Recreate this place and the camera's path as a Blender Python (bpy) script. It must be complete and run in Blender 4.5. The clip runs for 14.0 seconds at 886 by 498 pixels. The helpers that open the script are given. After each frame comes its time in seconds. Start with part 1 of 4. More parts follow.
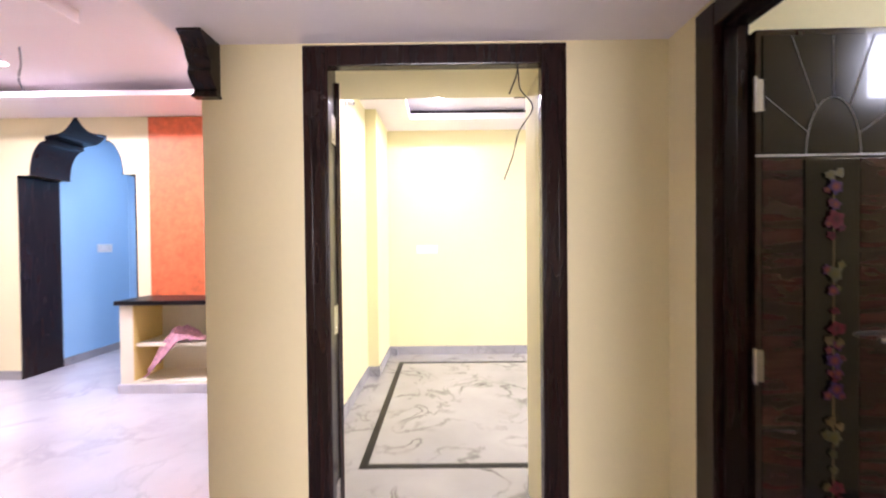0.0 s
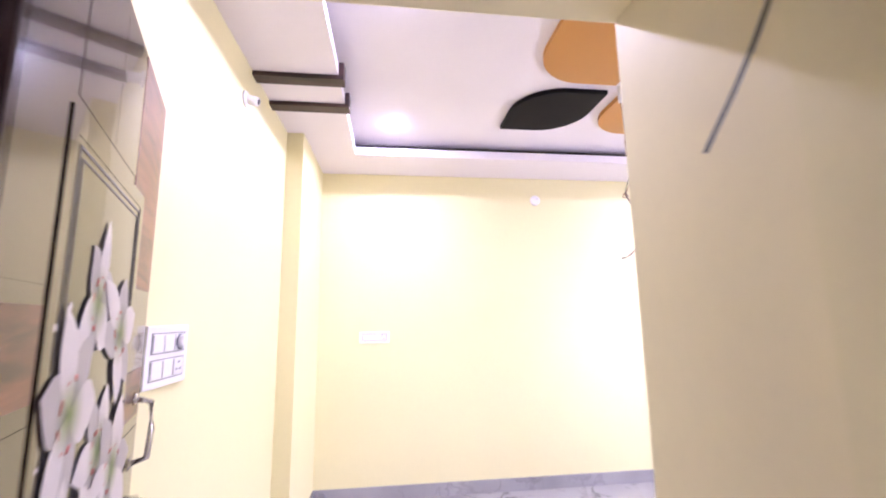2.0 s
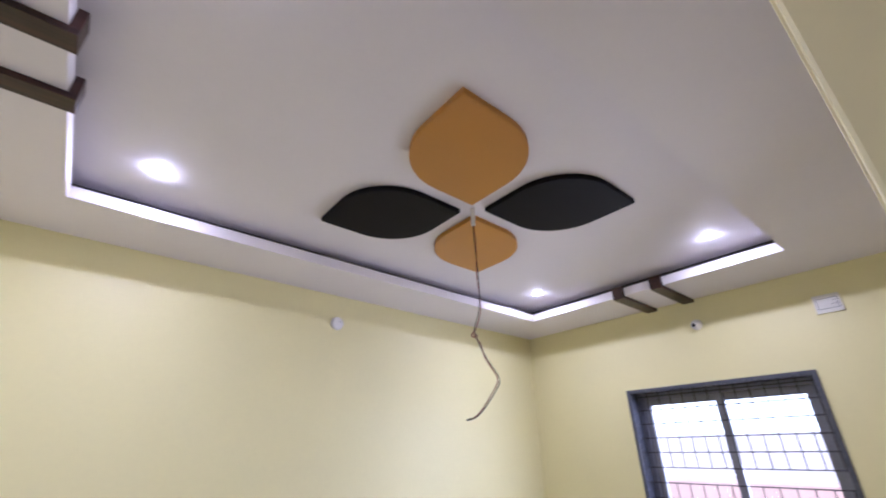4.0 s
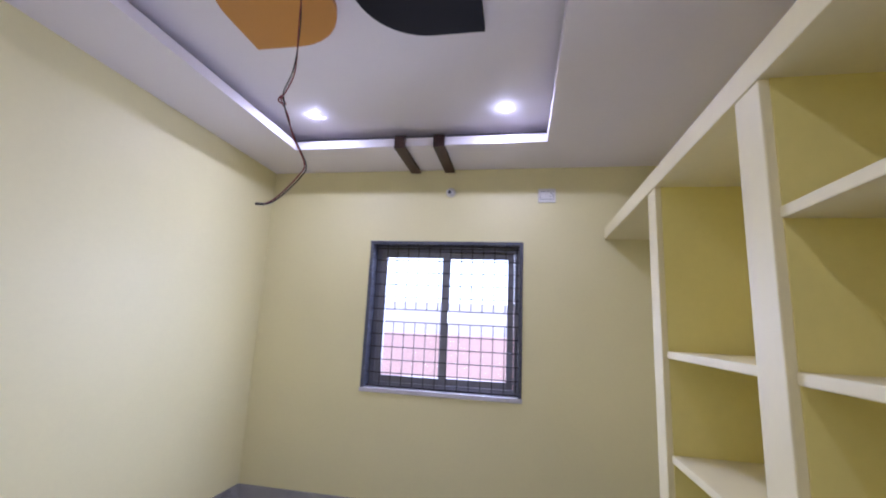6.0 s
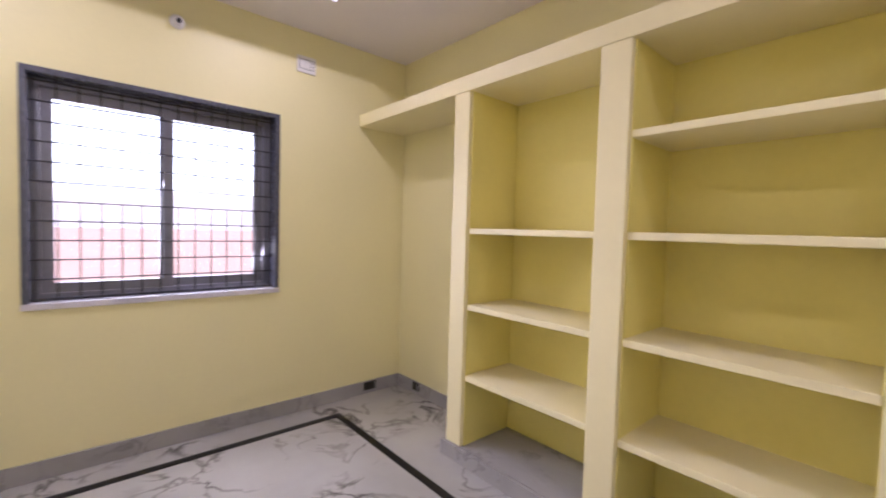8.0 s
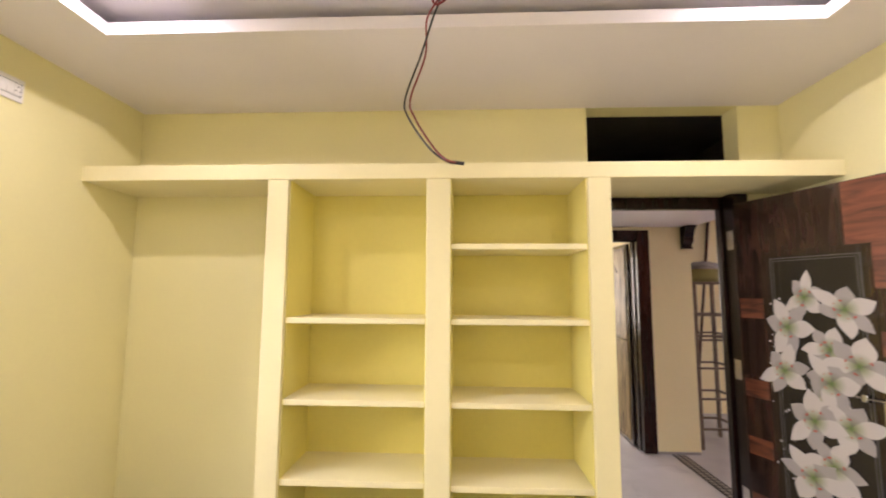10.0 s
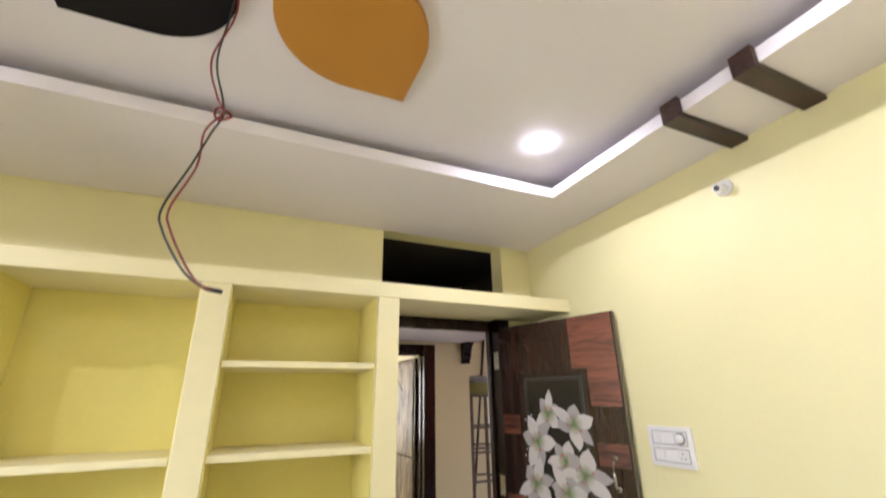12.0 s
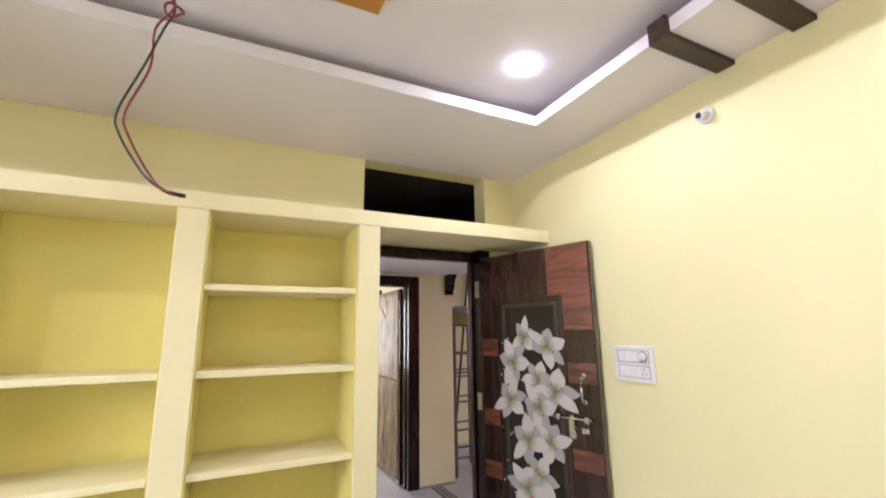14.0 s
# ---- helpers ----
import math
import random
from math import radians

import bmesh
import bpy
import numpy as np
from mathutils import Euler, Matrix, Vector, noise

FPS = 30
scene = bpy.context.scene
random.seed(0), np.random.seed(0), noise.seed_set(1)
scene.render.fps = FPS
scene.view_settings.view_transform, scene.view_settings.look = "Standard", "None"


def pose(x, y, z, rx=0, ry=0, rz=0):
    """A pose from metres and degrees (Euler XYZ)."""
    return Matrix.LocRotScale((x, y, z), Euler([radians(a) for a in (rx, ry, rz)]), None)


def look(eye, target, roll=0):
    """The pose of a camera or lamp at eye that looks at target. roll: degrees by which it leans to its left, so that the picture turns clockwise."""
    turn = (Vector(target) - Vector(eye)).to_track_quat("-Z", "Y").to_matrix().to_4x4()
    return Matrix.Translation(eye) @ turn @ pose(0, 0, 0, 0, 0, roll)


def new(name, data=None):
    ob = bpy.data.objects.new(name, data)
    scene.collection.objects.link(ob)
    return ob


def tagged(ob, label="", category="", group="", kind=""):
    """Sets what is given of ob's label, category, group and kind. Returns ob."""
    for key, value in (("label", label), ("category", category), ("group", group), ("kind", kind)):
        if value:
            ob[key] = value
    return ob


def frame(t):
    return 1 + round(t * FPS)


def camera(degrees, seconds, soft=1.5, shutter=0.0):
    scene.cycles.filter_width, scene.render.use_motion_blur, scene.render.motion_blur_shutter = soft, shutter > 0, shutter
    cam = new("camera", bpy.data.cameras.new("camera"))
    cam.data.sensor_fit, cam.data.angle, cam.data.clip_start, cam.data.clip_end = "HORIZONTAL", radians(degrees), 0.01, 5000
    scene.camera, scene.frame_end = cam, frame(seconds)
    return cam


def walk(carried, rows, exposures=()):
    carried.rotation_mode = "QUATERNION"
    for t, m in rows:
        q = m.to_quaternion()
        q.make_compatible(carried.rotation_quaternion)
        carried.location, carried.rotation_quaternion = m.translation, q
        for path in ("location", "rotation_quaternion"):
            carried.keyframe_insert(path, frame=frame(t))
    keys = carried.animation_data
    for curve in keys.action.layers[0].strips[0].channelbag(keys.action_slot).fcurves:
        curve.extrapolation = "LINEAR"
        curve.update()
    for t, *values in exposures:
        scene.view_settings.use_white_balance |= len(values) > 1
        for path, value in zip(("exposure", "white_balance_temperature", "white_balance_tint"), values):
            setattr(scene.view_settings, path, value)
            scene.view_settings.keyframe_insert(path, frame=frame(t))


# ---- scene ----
cam = camera(93.1, 14.0, soft=1.9, shutter=0.4)
PATH = [
    (0, (0.791, -1.817, 1.34), (0.781, 0.183, 1.312), -0.6),
    (0.5, (0.649, -1.457, 1.421), (0.795, 0.536, 1.509), -1.1),
    (1, (0.672, -1.112, 1.413), (0.854, 0.872, 1.588), -1.4),
    (1.5, (0.738, -0.779, 1.409), (0.931, 1.202, 1.609), -1.4),
    (2, (0.708, -0.41, 1.438), (0.954, 1.549, 1.752), -0.8),
    (2.2, (0.692, -0.286, 1.455), (0.949, 1.666, 1.81), -0.3),
    (4.3, (0.746, 0.518, 1.63), (2.032, 1.762, 2.523), -0.8),
    (4.5, (0.747, 0.581, 1.609), (2.144, 1.742, 2.445), -0.1),
    (5, (0.772, 0.685, 1.492), (2.402, 1.652, 2.133), 2.2),
    (5.5, (0.846, 0.796, 1.423), (2.66, 1.503, 1.88), 3.2),
    (6, (0.919, 1.049, 1.414), (2.854, 1.414, 1.77), 2.7),
    (6.5, (0.867, 1.39, 1.382), (2.853, 1.321, 1.609), 1.5),
    (7, (0.877, 1.645, 1.388), (2.815, 1.158, 1.48), 0.7),
    (7.5, (1.094, 1.847, 1.324), (2.885, 0.961, 1.26), 0.1),
    (8, (1.298, 2.071, 1.328), (2.803, 0.757, 1.241), 1.6),
    (8.2, (1.366, 2.204, 1.292), (2.688, 0.704, 1.225), 2.1),
    (10.3, (2.056, 2.683, 1.5), (1.961, 0.699, 1.734), 0.0),
    (10.5, (2.051, 2.683, 1.491), (1.823, 0.715, 1.765), -0.1),
    (11, (2.033, 2.663, 1.482), (1.48, 0.763, 1.768), -0.8),
    (11.5, (2.006, 2.656, 1.479), (1.261, 0.844, 1.878), -1.0),
    (12, (1.965, 2.672, 1.565), (1.19, 0.955, 2.237), -0.8),
    (12.5, (1.967, 2.694, 1.604), (1.207, 1.036, 2.425), -0.4),
    (13, (1.949, 2.685, 1.593), (1.166, 1.013, 2.36), -0.3),
    (13.5, (1.938, 2.677, 1.546), (1.103, 0.953, 2.122), -0.3),
    (14, (1.922, 2.69, 1.503), (1.07, 0.924, 1.895), -0.8),
]
walk(cam, [(t, look(eye, target, roll)) for t, eye, target, roll in PATH],
     [(0.0, 1.42, 5900, 26), (1.2, 1.2, 5700, 29), (2.2, 1.0, 5300, 42), (4.3, -0.2, 5200, 24), (5.5, -0.28, 5050, 26), (6.5, -0.25, 5000, 31), (8.2, 0.08, 5950, 32), (10.3, 0.56, 6700, 17), (11.0, 0.5, 6300, 13), (11.5, 0.47, 6000, 14), (12.0, 0.45, 5900, 13), (12.5, 0.5, 6800, 15), (13.1, 0.58, 6600, 11), (14.0, 0.52, 5750, 17)])

# ---- world, sun, large lights ----
world = bpy.data.worlds.new("world")
scene.world = world
world.use_nodes = True
wn = world.node_tree.nodes
sky = wn.new("ShaderNodeTexSky")
sky.sky_type, sky.sun_disc = "NISHITA", False
sky.sun_elevation, sky.sun_rotation = radians(42), radians(263)
wn["Background"].inputs["Strength"].default_value = 0.12
world.node_tree.links.new(sky.outputs["Color"], wn["Background"].inputs["Color"])
sun_data = bpy.data.lights.new("sun", "SUN")
sun_data.energy, sun_data.angle, sun_data.color = 5.0, radians(0.5), (1.0, 0.95, 0.88)
sun = new("sun", sun_data)
sun.matrix_world = look((-8, -1, 7.2), (0, 0, 0))


def lamp(name, m, watts, size, size_y=0.0, color=(1, 1, 1), spread=180):
    data = bpy.data.lights.new(name, "AREA")
    data.energy, data.color, data.size, data.spread = watts, color, size, radians(spread)
    data.shape = "RECTANGLE" if size_y else "DISK"
    if size_y:
        data.size_y = size_y
    ob = new(name, data)
    ob.matrix_world = m
    return ob


WINDOW_WATTS, DOWN_WATTS, HALL_WATTS, STUDY_WATTS = 44.0, 7.2, 21.0, 50.0
lamp("window_daylight", look((4.37, 1.655, 1.49), (1.7, 2.75, 0.0)), WINDOW_WATTS, 1.1, 1.05, (0.97, 0.97, 0.98), 155)
# stands in an unseen, added window opening, placed to brighten the passage
lamp("study_fill_daylight", look((0.9, -4.52, 1.5), (0.9, 0, 1.3)), STUDY_WATTS, 1.1, 1.1, (1.0, 0.94, 0.86))
lamp("ventilator_daylight", look((3.28, -1.6, 2.29), (2.6, 0, 1.7)), 3.0, 0.52, 0.36, (0.95, 0.97, 1.0))
DOWNLIGHTS = [(0.725, 1.17), (0.73, 2.49), (3.43, 2.48), (3.45, 1.16)]
# first one real; the other three are unseen, added to brighten hall and rack
HALL_LIGHTS = [(-2.66, 1.45), (-4.0, 0.2), (-1.0, 1.45), (-1.7, -2.2)]
for x, y in DOWNLIGHTS:
    lamp("downlight_lamp", look((x, y, 2.799), (x, y, 0)), DOWN_WATTS, 0.06, color=(1.0, 0.95, 0.98))
    # extra point light, added only for the glow on the ceiling round the fitting
    bulb = bpy.data.lights.new("downlight_halo_fill", "POINT")
    bulb.energy, bulb.color, bulb.shadow_soft_size = 0.19 * DOWN_WATTS, (0.97, 0.94, 1.0), 0.012
    new("downlight_halo_fill", bulb).matrix_world = pose(x, y, 2.797)
for x, y in HALL_LIGHTS:
    lamp("hall_lamp", look((x, y, 2.765), (x, y, 0)), HALL_WATTS, 0.12, color=(1.0, 0.93, 0.95))


# ---- materials ----
def material(name, color, rough=0.5, metal=0.0, var=0.08, scale=3.0, bump=0.1, bump_scale=60.0, spec=0.5, coat=0.0):
    """Principled surface with broad mottling, fine grain and fine relief."""
    m = bpy.data.materials.new(name)
    m.use_nodes = True
    nt = m.node_tree
    n, l = nt.nodes, nt.links
    b = n["Principled BSDF"]
    b.inputs["Roughness"].default_value, b.inputs["Metallic"].default_value = rough, metal
    b.inputs["Specular IOR Level"].default_value = spec
    b.inputs["Coat Weight"].default_value = coat
    tc = n.new("ShaderNodeTexCoord")
    big, fine = n.new("ShaderNodeTexNoise"), n.new("ShaderNodeTexNoise")
    big.inputs["Scale"].default_value, big.inputs["Detail"].default_value = scale, 5
    fine.inputs["Scale"].default_value, fine.inputs["Detail"].default_value = bump_scale, 3
    l.new(tc.outputs["Object"], big.inputs["Vector"])
    l.new(tc.outputs["Object"], fine.inputs["Vector"])
    add = n.new("ShaderNodeMath")
    add.operation = "MULTIPLY_ADD"
    l.new(fine.outputs["Fac"], add.inputs[0])
    add.inputs[1].default_value = 0.35
    l.new(big.outputs["Fac"], add.inputs[2])
    ramp = n.new("ShaderNodeValToRGB")
    ramp.color_ramp.elements[0].position, ramp.color_ramp.elements[1].position = 0.45, 0.9
    lo = [max(0, c * (1 - var)) for c in color]
    hi = [min(1, c * (1 + var)) for c in color]
    ramp.color_ramp.elements[0].color, ramp.color_ramp.elements[1].color = (*lo, 1), (*hi, 1)
    l.new(add.outputs[0], ramp.inputs["Fac"])
    l.new(ramp.outputs["Color"], b.inputs["Base Color"])
    rr = n.new("ShaderNodeMapRange")
    rr.inputs["To Min"].default_value, rr.inputs["To Max"].default_value = max(0.02, rough - 0.08), min(1, rough + 0.08)
    l.new(big.outputs["Fac"], rr.inputs["Value"])
    l.new(rr.outputs["Result"], b.inputs["Roughness"])
    if bump:
        bp = n.new("ShaderNodeBump")
        bp.inputs["Strength"].default_value, bp.inputs["Distance"].default_value = bump, 0.002
        l.new(fine.outputs["Fac"], bp.inputs["Height"])
        l.new(bp.outputs["Normal"], b.inputs["Normal"])
    return m


def wood(name, dark, light, rough=0.3, along="Z", coat=0.3, stretch=14.0):
    """Grained, lacquered wood with the grain along one axis."""
    m = material(name, light, rough, coat=coat, bump=0.06, bump_scale=120)
    n, l = m.node_tree.nodes, m.node_tree.links
    tc = n.new("ShaderNodeTexCoord")
    mp = n.new("ShaderNodeMapping")
    mp.inputs["Scale"].default_value = {"X": (1.4, stretch, stretch), "Y": (stretch, 1.4, stretch), "Z": (stretch, stretch, 1.4)}[along]
    l.new(tc.outputs["Object"], mp.inputs["Vector"])
    no = n.new("ShaderNodeTexNoise")
    no.inputs["Scale"].default_value, no.inputs["Detail"].default_value, no.inputs["Distortion"].default_value = 2.2, 8, 1.2
    l.new(mp.outputs["Vector"], no.inputs["Vector"])
    info = n.new("ShaderNodeObjectInfo")
    sh = n.new("ShaderNodeMath")
    sh.operation = "MULTIPLY_ADD"
    l.new(info.outputs["Random"], sh.inputs[0])
    sh.inputs[1].default_value = 0.12
    l.new(no.outputs["Fac"], sh.inputs[2])
    rp = n.new("ShaderNodeValToRGB")
    rp.color_ramp.elements[0].position, rp.color_ramp.elements[1].position = 0.36, 0.72
    rp.color_ramp.elements[0].color, rp.color_ramp.elements[1].color = (*dark, 1), (*light, 1)
    l.new(sh.outputs[0], rp.inputs["Fac"])
    l.new(rp.outputs["Color"], n["Principled BSDF"].inputs["Base Color"])
    return m


def marble(name, white, vein, rough=0.12, amount=0.5, scale=1.0):
    """Polished veined marble: warped thin veins over cloudy white."""
    m = material(name, white, rough, bump=0.02, bump_scale=30)
    n, l = m.node_tree.nodes, m.node_tree.links
    tc = n.new("ShaderNodeTexCoord")
    wn1 = n.new("ShaderNodeTexNoise")
    wn1.inputs["Scale"].default_value, wn1.inputs["Detail"].default_value = 1.3 * scale, 6
    l.new(tc.outputs["Object"], wn1.inputs["Vector"])
    mixv = n.new("ShaderNodeMixRGB")
    mixv.blend_type, mixv.inputs["Fac"].default_value = "ADD", 0.55
    l.new(tc.outputs["Object"], mixv.inputs["Color1"])
    l.new(wn1.outputs["Color"], mixv.inputs["Color2"])
    vn = n.new("ShaderNodeTexNoise")
    vn.inputs["Scale"].default_value, vn.inputs["Detail"].default_value, vn.inputs["Distortion"].default_value = 2.1 * scale, 7, 0.8
    l.new(mixv.outputs["Color"], vn.inputs["Vector"])
    ab = n.new("ShaderNodeMath")
    ab.operation = "SUBTRACT"
    l.new(vn.outputs["Fac"], ab.inputs[0])
    ab.inputs[1].default_value = 0.5
    a2 = n.new("ShaderNodeMath")
    a2.operation = "ABSOLUTE"
    l.new(ab.outputs[0], a2.inputs[0])
    vr = n.new("ShaderNodeValToRGB")
    vr.color_ramp.elements[0].position, vr.color_ramp.elements[1].position = 0.0, 0.035
    vr.color_ramp.elements[0].color, vr.color_ramp.elements[1].color = (1, 1, 1, 1), (0, 0, 0, 1)
    l.new(a2.outputs[0], vr.inputs["Fac"])
    patch = n.new("ShaderNodeTexNoise")
    patch.inputs["Scale"].default_value, patch.inputs["Detail"].default_value = 1.9 * scale, 3
    l.new(tc.outputs["Object"], patch.inputs["Vector"])
    pr = n.new("ShaderNodeMapRange")
    pr.inputs["From Min"].default_value, pr.inputs["From Max"].default_value = 0.42, 0.66
    l.new(patch.outputs["Fac"], pr.inputs["Value"])
    mu = n.new("ShaderNodeMath")
    mu.operation = "MULTIPLY"
    l.new(vr.outputs["Color"], mu.inputs[0])
    l.new(pr.outputs["Result"], mu.inputs[1])
    mu2 = n.new("ShaderNodeMath")
    mu2.operation = "MULTIPLY"
    l.new(mu.outputs[0], mu2.inputs[0])
    mu2.inputs[1].default_value = amount
    cloud = n.new("ShaderNodeValToRGB")
    cloud.color_ramp.elements[0].position, cloud.color_ramp.elements[1].position = 0.3, 0.75
    cloud.color_ramp.elements[0].color = (*[c * 0.72 for c in white], 1)
    cloud.color_ramp.elements[1].color = (*white, 1)
    l.new(wn1.outputs["Fac"], cloud.inputs["Fac"])
    mx = n.new("ShaderNodeMixRGB")
    l.new(mu2.outputs[0], mx.inputs["Fac"])
    l.new(cloud.outputs["Color"], mx.inputs["Color1"])
    mx.inputs["Color2"].default_value = (*vein, 1)
    l.new(mx.outputs["Color"], n["Principled BSDF"].inputs["Base Color"])
    return m


def glowing(name, color, strength):
    m = bpy.data.materials.new(name)
    m.use_nodes = True
    b = m.node_tree.nodes["Principled BSDF"]
    b.inputs["Base Color"].default_value = (0.9, 0.9, 0.9, 1)
    b.inputs["Emission Color"].default_value, b.inputs["Emission Strength"].default_value = (*color, 1), strength
    return m


def glass(name):
    m = bpy.data.materials.new(name)
    m.use_nodes = True
    n, l = m.node_tree.nodes, m.node_tree.links
    out = n["Material Output"]
    tr, gl, mix, fr = n.new("ShaderNodeBsdfTransparent"), n.new("ShaderNodeBsdfGlossy"), n.new("ShaderNodeMixShader"), n.new("ShaderNodeFresnel")
    tr.inputs["Color"].default_value = (0.93, 0.95, 0.96, 1)
    gl.inputs["Roughness"].default_value = 0.03
    l.new(fr.outputs["Fac"], mix.inputs["Fac"])
    l.new(tr.outputs[0], mix.inputs[1])
    l.new(gl.outputs[0], mix.inputs[2])
    l.new(mix.outputs[0], out.inputs["Surface"])
    return m


def flower(name, core, mid, tip, reach):
    """Colour that runs outwards from the flower's own middle."""
    m = material(name, tip, 0.45, bump=0.03)
    n, l = m.node_tree.nodes, m.node_tree.links
    tc = n.new("ShaderNodeTexCoord")
    ln = n.new("ShaderNodeVectorMath")
    ln.operation = "LENGTH"
    l.new(tc.outputs["Object"], ln.inputs[0])
    mr = n.new("ShaderNodeMapRange")
    mr.inputs["From Max"].default_value = reach
    l.new(ln.outputs["Value"], mr.inputs["Value"])
    rp = n.new("ShaderNodeValToRGB")
    rp.color_ramp.elements[0].color, rp.color_ramp.elements[1].color = (*core, 1), (*tip, 1)
    rp.color_ramp.elements[0].position, rp.color_ramp.elements[1].position = 0.03, 0.5
    e = rp.color_ramp.elements.new(0.22)
    e.color = (*mid, 1)
    l.new(mr.outputs["Result"], rp.inputs["Fac"])
    l.new(rp.outputs["Color"], n["Principled BSDF"].inputs["Base Color"])
    return m


M_WALL = material("yellow_wall_paint", (0.80, 0.737, 0.42), 0.5, var=0.03, scale=1.2, bump=0.12, bump_scale=45)
M_SHELF = material("yellow_shelf_paint", (0.81, 0.735, 0.45), 0.55, var=0.03, scale=2, bump=0.15, bump_scale=35)
# deeper yellow than M_SHELF, for the backs and inner sides of the bays
M_SHELFIN = material("deep_yellow_shelf_inside", (0.78, 0.69, 0.23), 0.55, var=0.04, scale=2, bump=0.15, bump_scale=35)
M_CREAM = material("cream_wall_paint", (0.80, 0.72, 0.46), 0.5, var=0.03, scale=1.2, bump=0.1, bump_scale=45)
M_WHITE = material("white_ceiling_paint", (0.80, 0.755, 0.805), 0.6, var=0.02, scale=1.5, bump=0.05, bump_scale=50)
M_HALLWHITE = material("hall_ceiling_paint", (0.82, 0.74, 0.76), 0.6, var=0.02, scale=1.5, bump=0.05, bump_scale=50)
M_MARBLE = marble("white_marble", (0.42, 0.405, 0.39), (0.035, 0.030, 0.028), 0.12, 0.85, 1.2)
# sill: paleness stands in for caught light; cupboard plinth: its own pale stone
M_SILL = marble("pale_sill_and_plinth", (0.66, 0.64, 0.70), (0.3, 0.3, 0.34), 0.12, 0.3, 3.0)
M_SKIRT = marble("grey_marble_skirting", (0.39, 0.378, 0.388), (0.12, 0.11, 0.12), 0.16, 0.5, 1.7)
M_HALLFLOOR = marble("hall_marble", (0.60, 0.59, 0.64), (0.3, 0.3, 0.34), 0.14, 0.45, 0.9)
M_BLACKSTONE = material("black_granite", (0.008, 0.007, 0.008), 0.34, var=0.3, scale=40, bump=0.0, spec=0.15)
M_STONE = material("grey_granite_lining", (0.075, 0.08, 0.11), 0.25, var=0.25, scale=60, bump=0.02)
M_DARKWOOD = wood("dark_stained_wood", (0.006, 0.0025, 0.0025), (0.020, 0.008, 0.007), 0.24, "Z", 0.0)
M_DARKWOOD.node_tree.nodes["Principled BSDF"].inputs["Specular IOR Level"].default_value = 0.28
M_STRAP = wood("brown_wood_strap", (0.014, 0.005, 0.004), (0.052, 0.019, 0.014), 0.42, "X", 0.0)
M_LEAF = wood("brown_laminate", (0.012, 0.006, 0.005), (0.045, 0.022, 0.017), 0.16, "Z", 0.5)
M_PLANK = wood("dark_plank_veneer", (0.010, 0.003, 0.003), (0.070, 0.024, 0.021), 0.2, "X", 0.3, 9.0)
M_REDWOOD = wood("red_brown_veneer", (0.040, 0.012, 0.008), (0.215, 0.072, 0.038), 0.32, "X", 0.15, 9.0)
M_PANEL = material("charcoal_panel", (0.013, 0.011, 0.011), 0.15, var=0.2, coat=0.5, bump=0.0)
M_LINE = material("grey_groove_line", (0.10, 0.09, 0.085), 0.35, bump=0)
M_SILVER = material("silver_line", (0.55, 0.55, 0.58), 0.3, metal=0.6, bump=0)
M_ORANGE = material("ochre_paint", (0.50, 0.225, 0.03), 0.4, var=0.04, bump=0.04)
M_BLACK = material("charcoal_paint", (0.007, 0.006, 0.008), 0.6, var=0.1, bump=0.04, spec=0.12)
M_PLASTIC = material("white_plastic", (0.78, 0.76, 0.76), 0.3, var=0.02, bump=0)
M_GREYLINE = material("grey_plastic", (0.22, 0.22, 0.24), 0.4, bump=0)
M_STEEL = material("brushed_steel", (0.62, 0.60, 0.58), 0.25, metal=1.0, var=0.1, bump=0.03, bump_scale=200)
M_IRON = material("black_iron", (0.02, 0.02, 0.025), 0.4, metal=0.3, var=0.3, scale=30, bump=0.1)
M_RACK = material("rusty_brown_steel", (0.14, 0.105, 0.085), 0.5, metal=0.4, var=0.4, scale=20, bump=0.2)
M_SASH = material("grey_aluminium", (0.20, 0.20, 0.24), 0.35, metal=0.5, var=0.15, scale=8, bump=0.03)
M_DARKHOLE = material("dark_socket", (0.015, 0.013, 0.012), 0.6, bump=0)
# near black, so the colour itself holds the shade of loft and cove
M_SHADEDARK = material("plaster_dark_as_shade", (0.045, 0.04, 0.036), 0.9, var=0.2, scale=6, bump=0.4, bump_scale=40)
M_BLUE = material("sky_blue_wall_paint", (0.31, 0.54, 0.78), 0.5, var=0.03, scale=1.2, bump=0.1)
M_TEXTURED = material("orange_textured_paint", (0.72, 0.16, 0.055), 0.55, var=0.22, scale=14, bump=0.8, bump_scale=26)
M_UNIT = material("cream_cupboard_paint", (0.84, 0.78, 0.62), 0.45, var=0.03, bump=0.08)
M_UNITIN = material("ochre_cupboard_paint", (0.80, 0.60, 0.22), 0.5, var=0.05, bump=0.1)
M_CLOTH = material("pink_cloth", (0.55, 0.28, 0.34), 0.9, var=0.45, scale=26, bump=0.5, bump_scale=90)
M_TUB = material("olive_plastic_tub", (0.30, 0.27, 0.10), 0.45, var=0.12, bump=0.05)
M_SACK = material("grey_sack", (0.32, 0.31, 0.31), 0.9, var=0.25, scale=20, bump=0.6, bump_scale=40)
M_REDWIRE = material("red_wire", (0.20, 0.022, 0.025), 0.4, bump=0)
M_BLACKWIRE = material("black_wire", (0.012, 0.012, 0.014), 0.4, bump=0)
M_PINK = material("pink_facade", (0.90, 0.60, 0.56), 0.8, var=0.06, scale=1.0, bump=0.2)
M_PALE = material("pale_facade", (0.93, 0.93, 0.96), 0.8, var=0.05, scale=0.8, bump=0.2)
